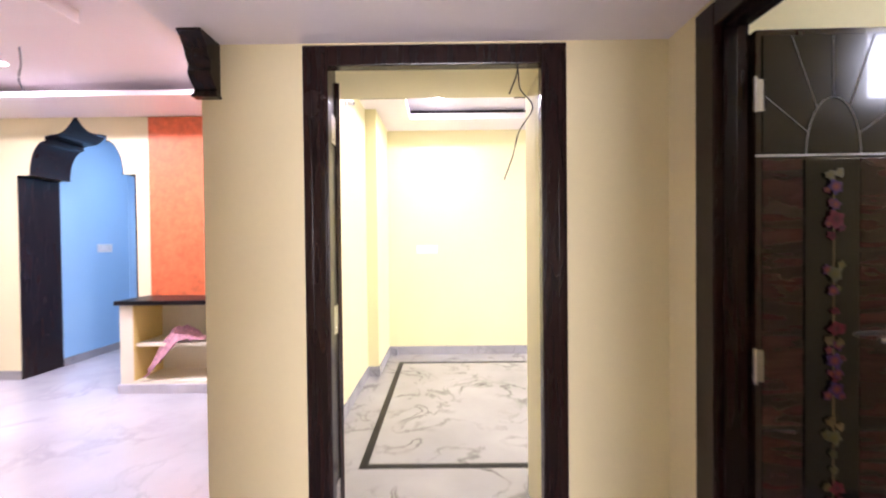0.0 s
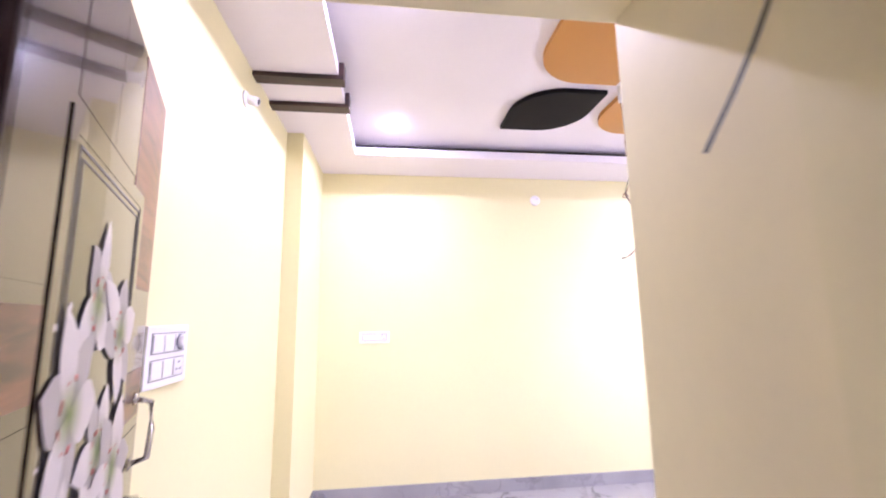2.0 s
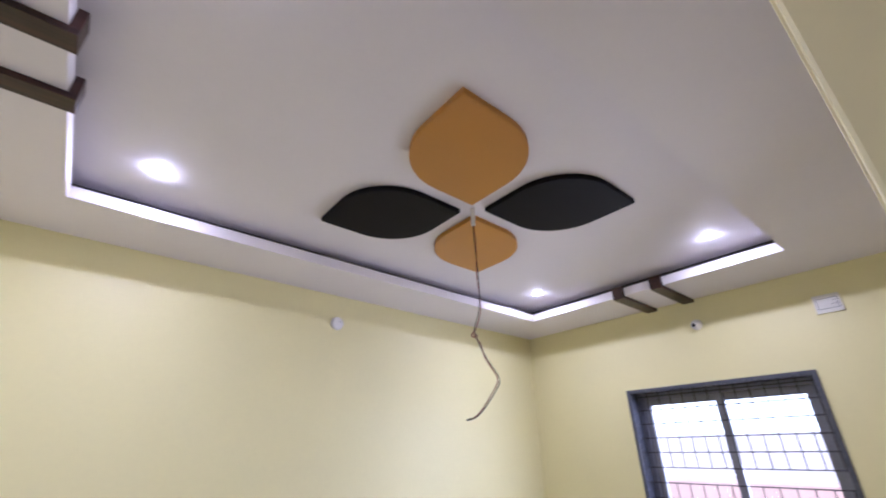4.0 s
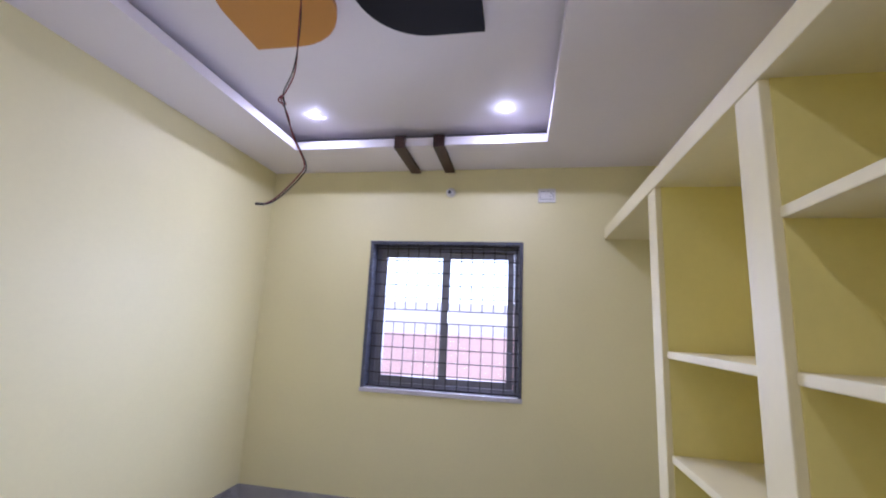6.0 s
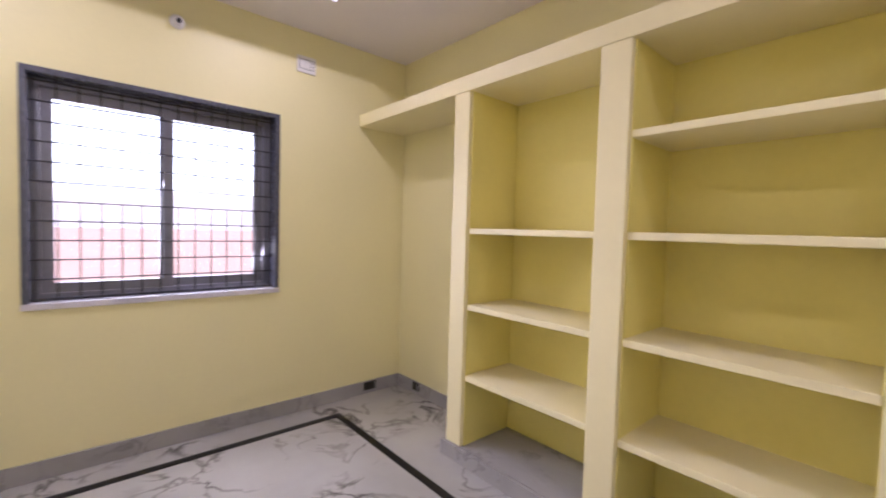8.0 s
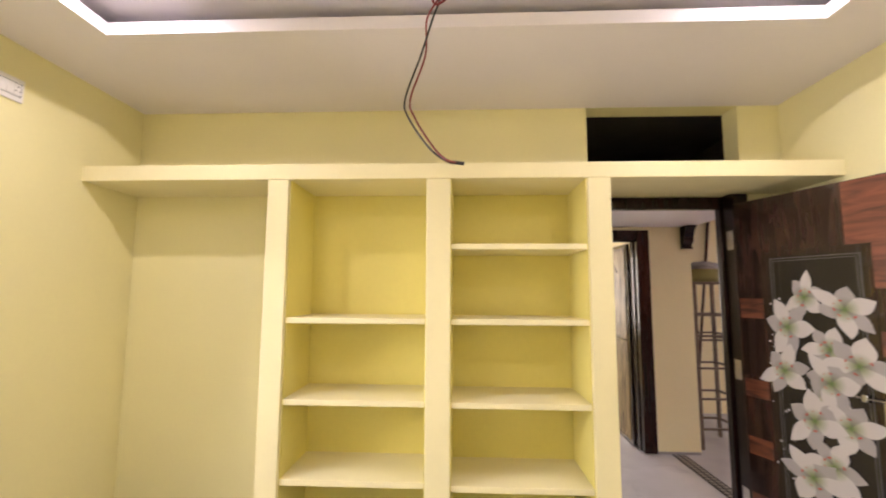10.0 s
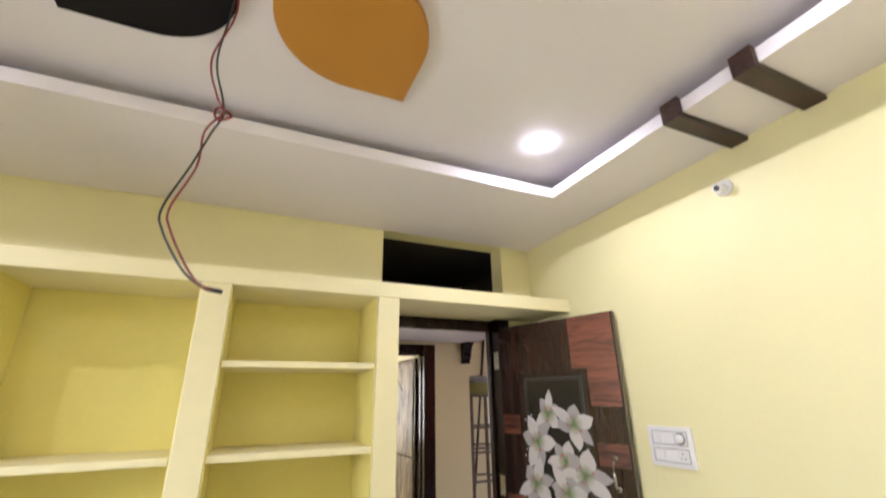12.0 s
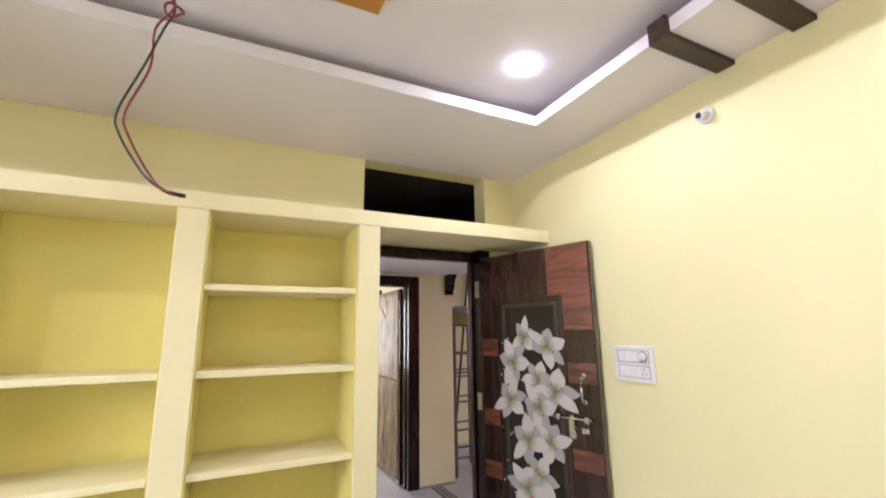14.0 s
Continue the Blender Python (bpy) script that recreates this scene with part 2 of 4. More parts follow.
M_GROUND = material("dusty_ground", (0.25, 0.22, 0.18), 0.9, var=0.2, scale=0.5, bump=0.3)
M_GLOW = glowing("led_diffuser", (1.0, 0.97, 1.0), 30.0)
M_GLASS = glass("window_glass")
M_LILY = flower("lily_print", (0.10, 0.16, 0.03), (0.28, 0.29, 0.19), (0.50, 0.46, 0.44), 0.13)
M_LILYBACK = flower("lily_outer_petal_print", (0.07, 0.11, 0.03), (0.20, 0.20, 0.15), (0.33, 0.30, 0.29), 0.13)
M_STAMEN = material("red_stamen", (0.40, 0.06, 0.04), 0.5, bump=0)
M_BLOOM_RED = flower("red_bloom_print", (0.05, 0.0, 0.01), (0.16, 0.006, 0.025), (0.20, 0.05, 0.08), 0.08)
M_BLOOM_BLUE = flower("violet_bloom_print", (0.25, 0.05, 0.02), (0.05, 0.015, 0.10), (0.08, 0.07, 0.17), 0.08)
M_PALEBLOOM = flower("pale_bloom_print", (0.12, 0.10, 0.02), (0.10, 0.10, 0.05), (0.16, 0.15, 0.13), 0.08)
M_GOLDPANEL = wood("gold_streaked_laminate", (0.05, 0.035, 0.018), (0.42, 0.33, 0.19), 0.6, "Z", 0.0, 7.0)
M_GOLD = material("gold_print", (0.17, 0.12, 0.05), 0.5, metal=0.0, var=0.3, scale=25, bump=0)


# ---- builders ----
def box(lo, hi, bevel=0.0, bm=None):
    """A box between two corners, added to bm or new; its edges rounded where bevel is given."""
    b = bmesh.new()
    vs = bmesh.ops.create_cube(b, size=1.0)["verts"]
    for v in vs:
        v.co = Vector([lo[i] + (v.co[i] + 0.5) * (hi[i] - lo[i]) for i in range(3)])
    if bevel:
        bmesh.ops.bevel(b, geom=b.edges[:], offset=bevel, segments=2, affect="EDGES", profile=0.6)
    if bm is None:
        return b
    me = bpy.data.meshes.new("tmp")
    b.to_mesh(me)
    b.free()
    bm.from_mesh(me)
    bpy.data.meshes.remove(me)
    return bm


def tube(path, radius, bm=None, sides=8, closed=False):
    """A round rod along a list of points."""
    bm = bm or bmesh.new()
    pts = [Vector(p) for p in path]
    rings = []
    for i, p in enumerate(pts):
        d = (pts[min(i + 1, len(pts) - 1)] - pts[max(i - 1, 0)]).normalized()
        q = d.to_track_quat("Z", "Y")
        rings.append([bm.verts.new(p + q @ Vector((radius * math.cos(a), radius * math.sin(a), 0)))
                      for a in [2 * math.pi * k / sides for k in range(sides)]])
    for a, b in zip(rings, rings[1:]):
        for k in range(sides):
            bm.faces.new((a[k], a[(k + 1) % sides], b[(k + 1) % sides], b[k]))
    bm.faces.new(rings[0][::-1])
    bm.faces.new(rings[-1])
    return bm


def lathe(profile, segments=24, bm=None, m=None):
    """A turned shape: (radius, height) pairs about z, moved by m."""
    bm = bm or bmesh.new()
    m = m or Matrix()
    rings = [[bm.verts.new(m @ Vector((r * math.cos(2 * math.pi * k / segments), r * math.sin(2 * math.pi * k / segments), h)))
              for k in range(segments)] for r, h in profile]
    for a, b in zip(rings, rings[1:]):
        for k in range(segments):
            bm.faces.new((a[k], a[(k + 1) % segments], b[(k + 1) % segments], b[k]))
    bm.faces.new(rings[0][::-1])
    bm.faces.new(rings[-1])
    return bm


def prism(outline, depth, place):
    """A flat outline (u, v) given a thickness; place(u, v, w) sets it in the world."""
    bm = bmesh.new()
    a = [bm.verts.new(place(u, v, 0)) for u, v in outline]
    b = [bm.verts.new(place(u, v, depth)) for u, v in outline]
    bm.faces.new(a)
    bm.faces.new(b[::-1])
    for i in range(len(a)):
        j = (i + 1) % len(a)
        bm.faces.new((a[j], a[i], b[i], b[j]))
    bmesh.ops.recalc_face_normals(bm, faces=bm.faces[:])
    return bm


def slab_with_holes(us, vs, holes, w0, w1, place):
    """A wall or ceiling in the plane (u, v), from w0 to w1, pierced by holes (u0, u1, v0, v1)."""
    cu = sorted({*us, *[h[0] for h in holes], *[h[1] for h in holes]})
    cv = sorted({*vs, *[h[2] for h in holes], *[h[3] for h in holes]})
    cu, cv = [u for u in cu if us[0] <= u <= us[1]], [v for v in cv if vs[0] <= v <= vs[1]]

    def solid(i, j):
        if not (0 <= i < len(cu) - 1 and 0 <= j < len(cv) - 1):
            return False
        u, v = (cu[i] + cu[i + 1]) / 2, (cv[j] + cv[j + 1]) / 2
        return not any(h[0] < u < h[1] and h[2] < v < h[3] for h in holes)

    bm = bmesh.new()
    seen = {}

    def vert(u, v, w):
        if (u, v, w) not in seen:
            seen[u, v, w] = bm.verts.new(place(u, v, w))
        return seen[u, v, w]

    for i in range(len(cu) - 1):
        for j in range(len(cv) - 1):
            if not solid(i, j):
                continue
            c = [(cu[i], cv[j]), (cu[i + 1], cv[j]), (cu[i + 1], cv[j + 1]), (cu[i], cv[j + 1])]
            bm.faces.new([vert(u, v, w0) for u, v in c])
            bm.faces.new([vert(u, v, w1) for u, v in c[::-1]])
            for k, (di, dj) in enumerate(((0, -1), (1, 0), (0, 1), (-1, 0))):
                if not solid(i + di, j + dj):
                    a, b = c[k], c[(k + 1) % 4]
                    bm.faces.new((vert(*b, w0), vert(*a, w0), vert(*a, w1), vert(*b, w1)))
    bmesh.ops.recalc_face_normals(bm, faces=bm.faces[:])
    return bm


def mesh_object(name, bm, mat, smooth=False):
    me = bpy.data.meshes.new(name)
    bm.to_mesh(me)
    bm.free()
    if mat:
        me.materials.append(mat)
    if smooth:
        for p in me.polygons:
            p.use_smooth = True
    return new(name, me)


def part(name, bm, mat, parent, label="", smooth=False, local=False):
    """One mesh under a thing or a part. Its points are in world metres, or in the parent's own space where local."""
    ob = mesh_object(name, bm, mat, smooth)
    ob.parent = parent
    if not local:
        bpy.context.view_layer.update()
        ob.matrix_parent_inverse = parent.matrix_world.inverted()
    return tagged(ob, label)


def thing(name, base, label, category, group="", rz=0.0):
    ob = new(name)
    ob.empty_display_size = 0.05
    ob.matrix_world = pose(*base, 0, 0, rz)
    return tagged(ob, label, category, group)


def structure(name, bm, mat, label, category="wall"):
    return tagged(mesh_object(name, bm, mat), label, category, kind="structure")


def on_xz(y):
    return lambda u, v, w: (u, y + w, v)


def on_yz(x):
    return lambda u, v, w: (x + w, u, v)


def on_xy(z):
    return lambda u, v, w: (u, v, z + w)


# ---- the bedroom's shell ----
W, D, CEIL, TOP = 4.205, 3.235, 2.69, 2.812
DX0, DX1, DH = 0.238, 1.273, 2.121
SLAB0, SLAB1, FRONT = 2.11, 2.197, 0.425
SOFFIT = 2.128
EAST = 1.673
LOFT = (0.262, 1.216)
WIN = (1.030, 2.281, 0.876, 2.079)

structure("floor", box((0, 0, -0.12), (W, D, 0)), M_MARBLE, "polished white marble floor with dark grey veins", "floor")
structure("wall_north", box((-0.16, D, 0), (W + 0.2, D + 0.15, 3.0)), M_WALL, "pale yellow painted bedroom wall", "wall")
structure("wall_west", box((-0.16, -0.15, 0), (0, D, 3.0)), M_WALL, "pale yellow painted wall between bedroom and hall", "wall")
structure("wall_east", slab_with_holes((0, D), (0, 3.0), [WIN], 0, 0.2, on_yz(W)), M_WALL, "pale yellow painted wall with a barred window", "wall")
structure("wall_south", slab_with_holes((0, W), (0, 3.0), [(DX0, DX1, -1, DH), (*LOFT, SLAB1 + 0.003, CEIL)], -0.15, 0, on_xz(0)),
          M_WALL, "pale yellow painted wall with doorway and loft opening", "wall")
structure("pillar", box((0, 2.41, 0), (0.11, D, CEIL + 0.03)), M_WALL, "pale yellow painted corner pillar", "pillar")

# ceiling: a border board round a raised tray with an open shadow gap
TRAY = (0.429, 3.708, 0.880, 2.768)
structure("ceiling", box((-0.1, -0.1, TOP), (W + 0.1, D + 0.1, TOP + 0.1)), M_WHITE, "white raised false ceiling panel", "ceiling")
structure("ceiling_border", slab_with_holes((0.0, W), (0.0, D), [TRAY], 0, 0.062, on_xy(CEIL)), M_WHITE, "white false ceiling border round a recessed tray", "ceiling")

# added ring behind the border; its near-black colour darkens the gap like shade
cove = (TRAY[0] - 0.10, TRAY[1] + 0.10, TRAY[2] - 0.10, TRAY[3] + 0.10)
structure("cove_shade_ring", slab_with_holes((cove[0] - 0.02, cove[1] + 0.02), (cove[2] - 0.02, cove[3] + 0.02), [cove], 0, TOP - CEIL - 0.064, on_xy(CEIL + 0.063)), M_SHADEDARK,
          "near-black ring added as the shade behind the ceiling border", "ceiling")

# skirting and black floor inlay
SK = 0.10
structure("baseboard_north", box((0.122, D - 0.012, 0), (W - 0.012, D, SK), 0.002), M_SKIRT, "grey marble skirting along the wall", "skirting")
structure("baseboard_east", box((W - 0.012, 0.0, 0), (W, D, SK), 0.002), M_SKIRT, "grey marble skirting under the window", "skirting")
structure("baseboard_west", box((0, 0.0, 0), (0.012, 2.398, SK), 0.002), M_SKIRT, "grey marble skirting beside the door", "skirting")
structure("baseboard_pillar_front", box((0.0, 2.398, 0), (0.122, 2.41, SK), 0.002), M_SKIRT, "grey marble skirting on the pillar", "skirting")
structure("baseboard_pillar_side", box((0.11, 2.412, 0), (0.122, D, SK), 0.002), M_SKIRT, "grey marble skirting on the pillar", "skirting")
structure("baseboard_alcove", box((3.118, 0.0, 0), (W - 0.012, 0.012, SK), 0.002), M_SKIRT, "grey marble skirting in the alcove", "skirting")
IX0, IX1, IY0, IY1, IW = 0.262, 3.99, 0.662, 2.905, 0.05
inlay = tagged(new("floor_inlay"), "black stone strip set round the marble floor", "floor inlay", kind="structure")
for lo, hi in [((IX0, IY0), (IX1, IY0 + IW)), ((IX0, IY1 - IW), (IX1, IY1)),
               ((IX0, IY0 + IW), (IX0 + IW, IY1 - IW)), ((IX1 - IW, IY0 + IW), (IX1, IY1 - IW))]:
    part("strip", box((*lo, -0.002), (*hi, 0.003)), M_BLACKSTONE, inlay)

# ---- passage, hall and rooms beyond ----
HX0, HY0, HY1, HC = -5.2, -2.85, 2.40, 2.70
structure("floor_hall", slab_with_holes((-6.0, 3.7), (-4.8, 4.1), [(0, W, 0, D + 1)], -0.12, 0, on_xy(-0.0005)), M_HALLFLOOR, "pale grey marble hall floor", "floor")
structure("wall_passage_end", box((-0.16, -0.162, 0), (0.0, -0.15, SOFFIT)), M_CREAM, "cream painted end of the passage wall", "wall")
structure("wall_passage_north", slab_with_holes((0.0, EAST), (0, SOFFIT), [(DX0, DX1, -1, DH)], -0.012, 0, on_xz(-0.15)), M_CREAM,
          "cream painted passage wall round the bedroom door", "wall")
structure("ceiling_passage", box((-0.2, -1.47, SOFFIT), (EAST, -0.15, SLAB1)), M_WHITE, "white low slab ceiling of the passage", "ceiling")
# the loft's shade is put into the near-black colour of these faces
structure("wall_loft", box((-0.2, -1.47, SLAB1), (-0.12, -0.15, 3.0)), M_SHADEDARK, "loft end wall coloured near black as shade", "wall")
structure("ceiling_loft", box((-0.12, -1.47, 2.75), (EAST, -0.15, 2.85)), M_SHADEDARK, "loft ceiling coloured near black as shade", "ceiling")
structure("floor_loft", box((-0.12, -1.47, SLAB1), (EAST, -0.15, SLAB1 + 0.004)), M_SHADEDARK, "loft floor coloured near black as shade", "floor")
structure("wall_loft_back", box((-0.12, -1.475, SLAB1 + 0.004), (EAST, -1.47, 2.75)), M_SHADEDARK, "loft back wall coloured near black as shade", "wall")
OX0, OX1, OH = 0.205, 1.330, 2.10
structure("wall_passage_south", slab_with_holes((-0.19, 3.7), (0, 3.0), [(OX0, OX1, -1, OH), (2.98, 3.57, 2.08, 2.50)], 0, 0.145, on_xz(-1.62)), M_CREAM,
          "cream painted passage wall with an open doorway", "wall")
EY0, EY1 = -1.42, -0.375
structure("wall_passage_east", slab_with_holes((-1.475, -0.15), (0, 3.0), [(EY0, EY1, -1, OH)], 0, 0.12, on_yz(EAST)), M_CREAM, "cream painted passage wall with a side door", "wall")
structure("wall_side_room_east", box((3.6, -1.47, 0), (3.7, -0.15, 3.0)), M_CREAM, "cream painted side room wall", "wall")
structure("ceiling_side_room", box((EAST, -1.62, 2.62), (3.7, -0.15, 2.7)), M_WHITE, "white side room ceiling", "ceiling")
structure("wall_study_west", box((-0.01, -4.6, 0), (0.24, -1.62, 3.0)), M_CREAM, "cream painted wall of the room across the passage", "wall")
structure("wall_study_east", box((2.7, -4.6, 0), (2.8, -1.62, 3.0)), M_CREAM, "cream painted wall of the room across the passage", "wall")
# the opening in this wall is added for the fill light
structure("wall_study_south", slab_with_holes((0.24, 2.7), (0, 3.0), [(0.3, 1.5, 0.9, 2.1)], 0, 0.1, on_xz(-4.6)), M_CREAM, "cream painted wall with an unseen window opening added for light", "wall")
structure("ceiling_study", box((-0.01, -4.6, 2.7), (2.8, -1.62, 2.8)), M_WHITE, "white ceiling of the room across the passage", "ceiling")
structure("baseboard_study", box((0.24, -2.67, 0), (0.252, -1.63, 0.1), 0.002), M_SKIRT, "grey marble skirting", "skirting")
structure("baseboard_passage", box((-0.18, -1.475, 0), (OX0, -1.463, 0.02)), M_SKIRT, "thin marble skirting of the passage", "skirting")
structure("wall_hall_south", box((HX0, HY0 - 0.15, 0), (-0.01, HY0, 3.0)), M_CREAM, "cream painted hall wall behind the rack", "wall")
structure("wall_hall_west", box((HX0 - 0.15, HY0, 0), (HX0, 4.0, 3.0)), M_CREAM, "cream painted hall wall", "wall")
HT = (-4.2, -0.95, -1.9, 1.80)
structure("ceiling_hall", box((HX0, HY0, HC + 0.08), (-0.16, HY1, HC + 0.18)), M_HALLWHITE, "pinkish white raised hall ceiling", "ceiling")
structure("ceiling_hall_border", slab_with_holes((HX0, -0.16), (HY0, HY1), [HT], 0, 0.045, on_xy(HC - 0.06)), M_HALLWHITE, "white hall false ceiling border", "ceiling")
structure("ceiling_hall_panel", box((-3.5, -1.2, HC + 0.0), (-1.43, 0.76, HC + 0.0795), 0.004), M_HALLWHITE, "white stepped panel on the hall ceiling", "ceiling")

# ---- doors ----
def door_frame(name, u0, u1, top, w0, w1, place, label, wide=0.1):
    """A rebated frame of two posts and a head in an opening (u0..u1), from w0 to w1 through the wall."""
    ob = tagged(new(name), label, "door frame", kind="structure")

    def piece(nm, a, b):
        bm = box((a[0], a[1], w0), (b[0], b[1], w1), 0.006)
        for v in bm.verts:
            v.co = Vector(place(v.co.x, v.co.y, v.co.z))
        bmesh.ops.recalc_face_normals(bm, faces=bm.faces[:])
        part(nm, bm, M_DARKWOOD, ob)

    piece("post", (u0, 0), (u0 + wide, top))
    piece("post", (u1 - wide, 0), (u1, top))
    piece("head", (u0 + wide, top - 0.8 * wide), (u1 - wide, top))
    # rebate stop, set back behind the face
    if w1 - w0 < 0.1:
        return ob
    mid = (w0 + w1) / 2
    for nm, a, b in (("stop", (u0 + wide, 0), (u0 + wide + 0.012, top - 0.8 * wide - 0.012)), ("stop", (u1 - wide - 0.012, 0), (u1 - wide, top - 0.8 * wide - 0.012)),
                     ("stop", (u0 + wide, top - 0.8 * wide - 0.012), (u1 - wide, top - 0.8 * wide))):
        bm = box((*a, mid - 0.03), (*b, mid + 0.01), 0.002)
        for v in bm.verts:
            v.co = Vector(place(v.co.x, v.co.y, v.co.z))
        bmesh.ops.recalc_face_normals(bm, faces=bm.faces[:])
        part(nm, bm, M_DARKWOOD, ob)
    return ob


bedroom_frame = door_frame("door_frame_bedroom", DX0, DX1, DH - 0.003, -0.168, -0.112, on_xz(0), "dark stained wooden door frame of the bedroom")
part("rebate_post", box((DX0, -0.111, 0), (DX0 + 0.085, 0.012, DH - 0.003), 0.002), M_DARKWOOD, bedroom_frame)
for u in (DX0 + 0.018, DX0 + 0.07, DX1 - 0.088, DX1 - 0.036):
    part("bead", box((u, -0.173, 0.0), (u + 0.018, -0.1675, DH - 0.03), 0.002), M_DARKWOOD, bedroom_frame)
for z in (0.27, 1.02, 1.82):
    bm = box((DX0 + 0.084, -0.075, z - 0.06), (DX0 + 0.089, -0.012, z + 0.06), 0.001)
    for k in (-0.04, 0.0, 0.04):
        lathe([(0.005, 0), (0.004, 0.002)], 8, bm, pose(DX0 + 0.0885, -0.045, z + k, 0, 90, 0))
    part("hinge_plate", bm, M_STEEL, bedroom_frame, "steel hinge plate")
structure("door_reveal", box((DX1 - 0.088, -0.111, 0), (DX1, -0.0005, DH - 0.084)), M_WALL, "yellow plastered door reveal", "wall")
door_frame("door_frame_study", OX0, OX1, OH - 0.003, -0.16, 0.01, on_xz(-1.475), "dark stained wooden door frame across the passage", 0.12)
door_frame("door_frame_inner", -3.72, -2.67, 2.07, 0.002, 0.03, on_yz(0.24), "dark stained wooden door frame on the study wall")
door_frame("door_frame_side", EY0, EY1, OH - 0.003, -0.025, 0.088, on_yz(EAST), "dark stained wooden side door frame")

LEAF_T = 0.034


def petal(bm, length, width, turn, lift, curl=0.25):
    """A thin pointed flower petal from the middle outwards, slightly domed."""
    rows = 9
    pts = []
    for i in range(rows + 1):
        s = i / rows
        half = width * (math.sin(math.pi * (0.05 + 0.95 * s) ** 1.15) ** 1.05 if s < 1 else 0)
        pts.append((s * length, max(half, 0.0004), lift + 0.0006 * math.sin(math.pi * s)))
    c, d = math.cos(turn), math.sin(turn)
    lines = []
    for x, h, z in pts:
        bend = curl * 0.12 * x * x / length
        lines.append([bm.verts.new((c * x - d * (y + bend), d * x + c * (y + bend), z + k)) for y, k in ((-h, 0.0), (0, 0.0003), (h, 0.0))])
    for a, b in zip(lines, lines[1:]):
        bm.faces.new((a[0], b[0], b[1], a[1]))
        bm.faces.new((a[1], b[1], b[2], a[2]))


def bloom(parent, name, u, v, size, turn, mat, petals=6, width=0.26, label="", stamens=False):
    """A printed flower on a door's face; (u, v) on the leaf, petals opened about its middle."""
    bm = bmesh.new()
    for k in range(petals):
        petal(bm, size * (1.0 if k % 2 else 0.88), size * width, turn + 2 * math.pi * k / petals, 0.0001 + 0.0009 * (k % 2), 1.0 if k % 2 else -1.0)
    count = len(bm.faces)
    if stamens:
        for k in range(6):
            a = turn + 0.4 + k * 0.75
            tip = Vector((0.30 * size * math.cos(a), 0.30 * size * math.sin(a), 0.0012))
            lathe([(0.001, -0.0002), (0.0075, 0), (0.003, 0.0006)], 8, bm, Matrix.Translation(tip) @ pose(0, 0, 0, 0, 0, math.degrees(a)) @ Matrix.Diagonal((0.7, 1.5, 1, 1)))
    if stamens:
        tilt = random.uniform(0, math.pi)
        squash = Matrix.Rotation(tilt, 4, "Z") @ Matrix.Diagonal((1.08, random.uniform(0.68, 0.9), 1, 1)) @ Matrix.Rotation(-tilt, 4, "Z")
        bmesh.ops.transform(bm, matrix=squash, verts=bm.verts[:])
    ob = mesh_object(name, bm, mat, True)
    if stamens:
        ob.data.materials.append(M_STAMEN)
        ob.data.materials.append(M_LILYBACK)
        for f in ob.data.polygons[count:]:
            f.material_index = 1
        for f in ob.data.polygons[:count]:
            if f.index // 18 % 2 == 0:
                f.material_index = 2
    ob.parent = parent
    ob.matrix_local = pose(u, -0.0015, v, 90, 0, 0)
    return tagged(ob, label)


def door_leaf(name, hinge, rz, width, height, label):
    """A leaf in its own space: u along x from the hinge, its decorated face at y = 0 towards -y."""
    ob = thing(name, (*hinge, 0.012), label, "door", rz=rz)
    part("slab", box((0, 0, 0), (width, LEAF_T, height), 0.003), M_LEAF, ob, local=True)
    return ob


def face(parent, name, u0, u1, v0, v1, proud, mat, bevel=0.002, label=""):
    return part(name, box((u0, -proud, v0), (u1, 0.001, v1), bevel), mat, parent, label, local=True)


def border(parent, name, u0, u1, v0, v1, w, proud, mat):
    bm = box((u0, -proud, v0), (u0 + w, 0.001, v1))
    box((u1 - w, -proud, v0), (u1, 0.001, v1), bm=bm)
    box((u0 + w, -proud, v0), (u1 - w, 0.001, v0 + w), bm=bm)
    box((u0 + w, -proud, v1 - w), (u1 - w, 0.001, v1), bm=bm)
    return part(name, bm, mat, parent, local=True)


def hinge_plate(parent, v):
    bm = box((-0.006, -0.004, v - 0.05), (0.03, 0.0, v + 0.05), 0.001)
    tube([(-0.006, -0.008, v - 0.055), (-0.006, -0.008, v + 0.055)], 0.007, bm, 10)
    part("hinge", bm, M_STEEL, parent, "steel butt hinge", local=True)


# the bedroom door, swung in towards the wall
HINGE, FREE = Vector((0.338, 0.018)), Vector((0.052, 0.832))
swing = math.degrees(math.atan2(FREE.y - HINGE.y, FREE.x - HINGE.x))
LW, LH = (FREE - HINGE).length, 2.03
lily_door = door_leaf("bedroom_door", HINGE, swing, LW, LH, "open dark brown wooden door with white lily print")
for v0, v1, mat in [(1.50, LH - 0.004, M_REDWOOD), (1.315, 1.46, M_LEAF), (1.19, 1.305, M_REDWOOD), (0.83, 1.16, M_LEAF), (0.71, 0.82, M_REDWOOD),
                    (0.52, 0.68, M_LEAF), (0.36, 0.49, M_REDWOOD), (0.02, 0.33, M_LEAF)]:
    face(lily_door, "veneer_block", 0.672 if v1 < 1.7 else 0.565, LW - 0.012, v0, v1, 0.0012, mat, 0.0)
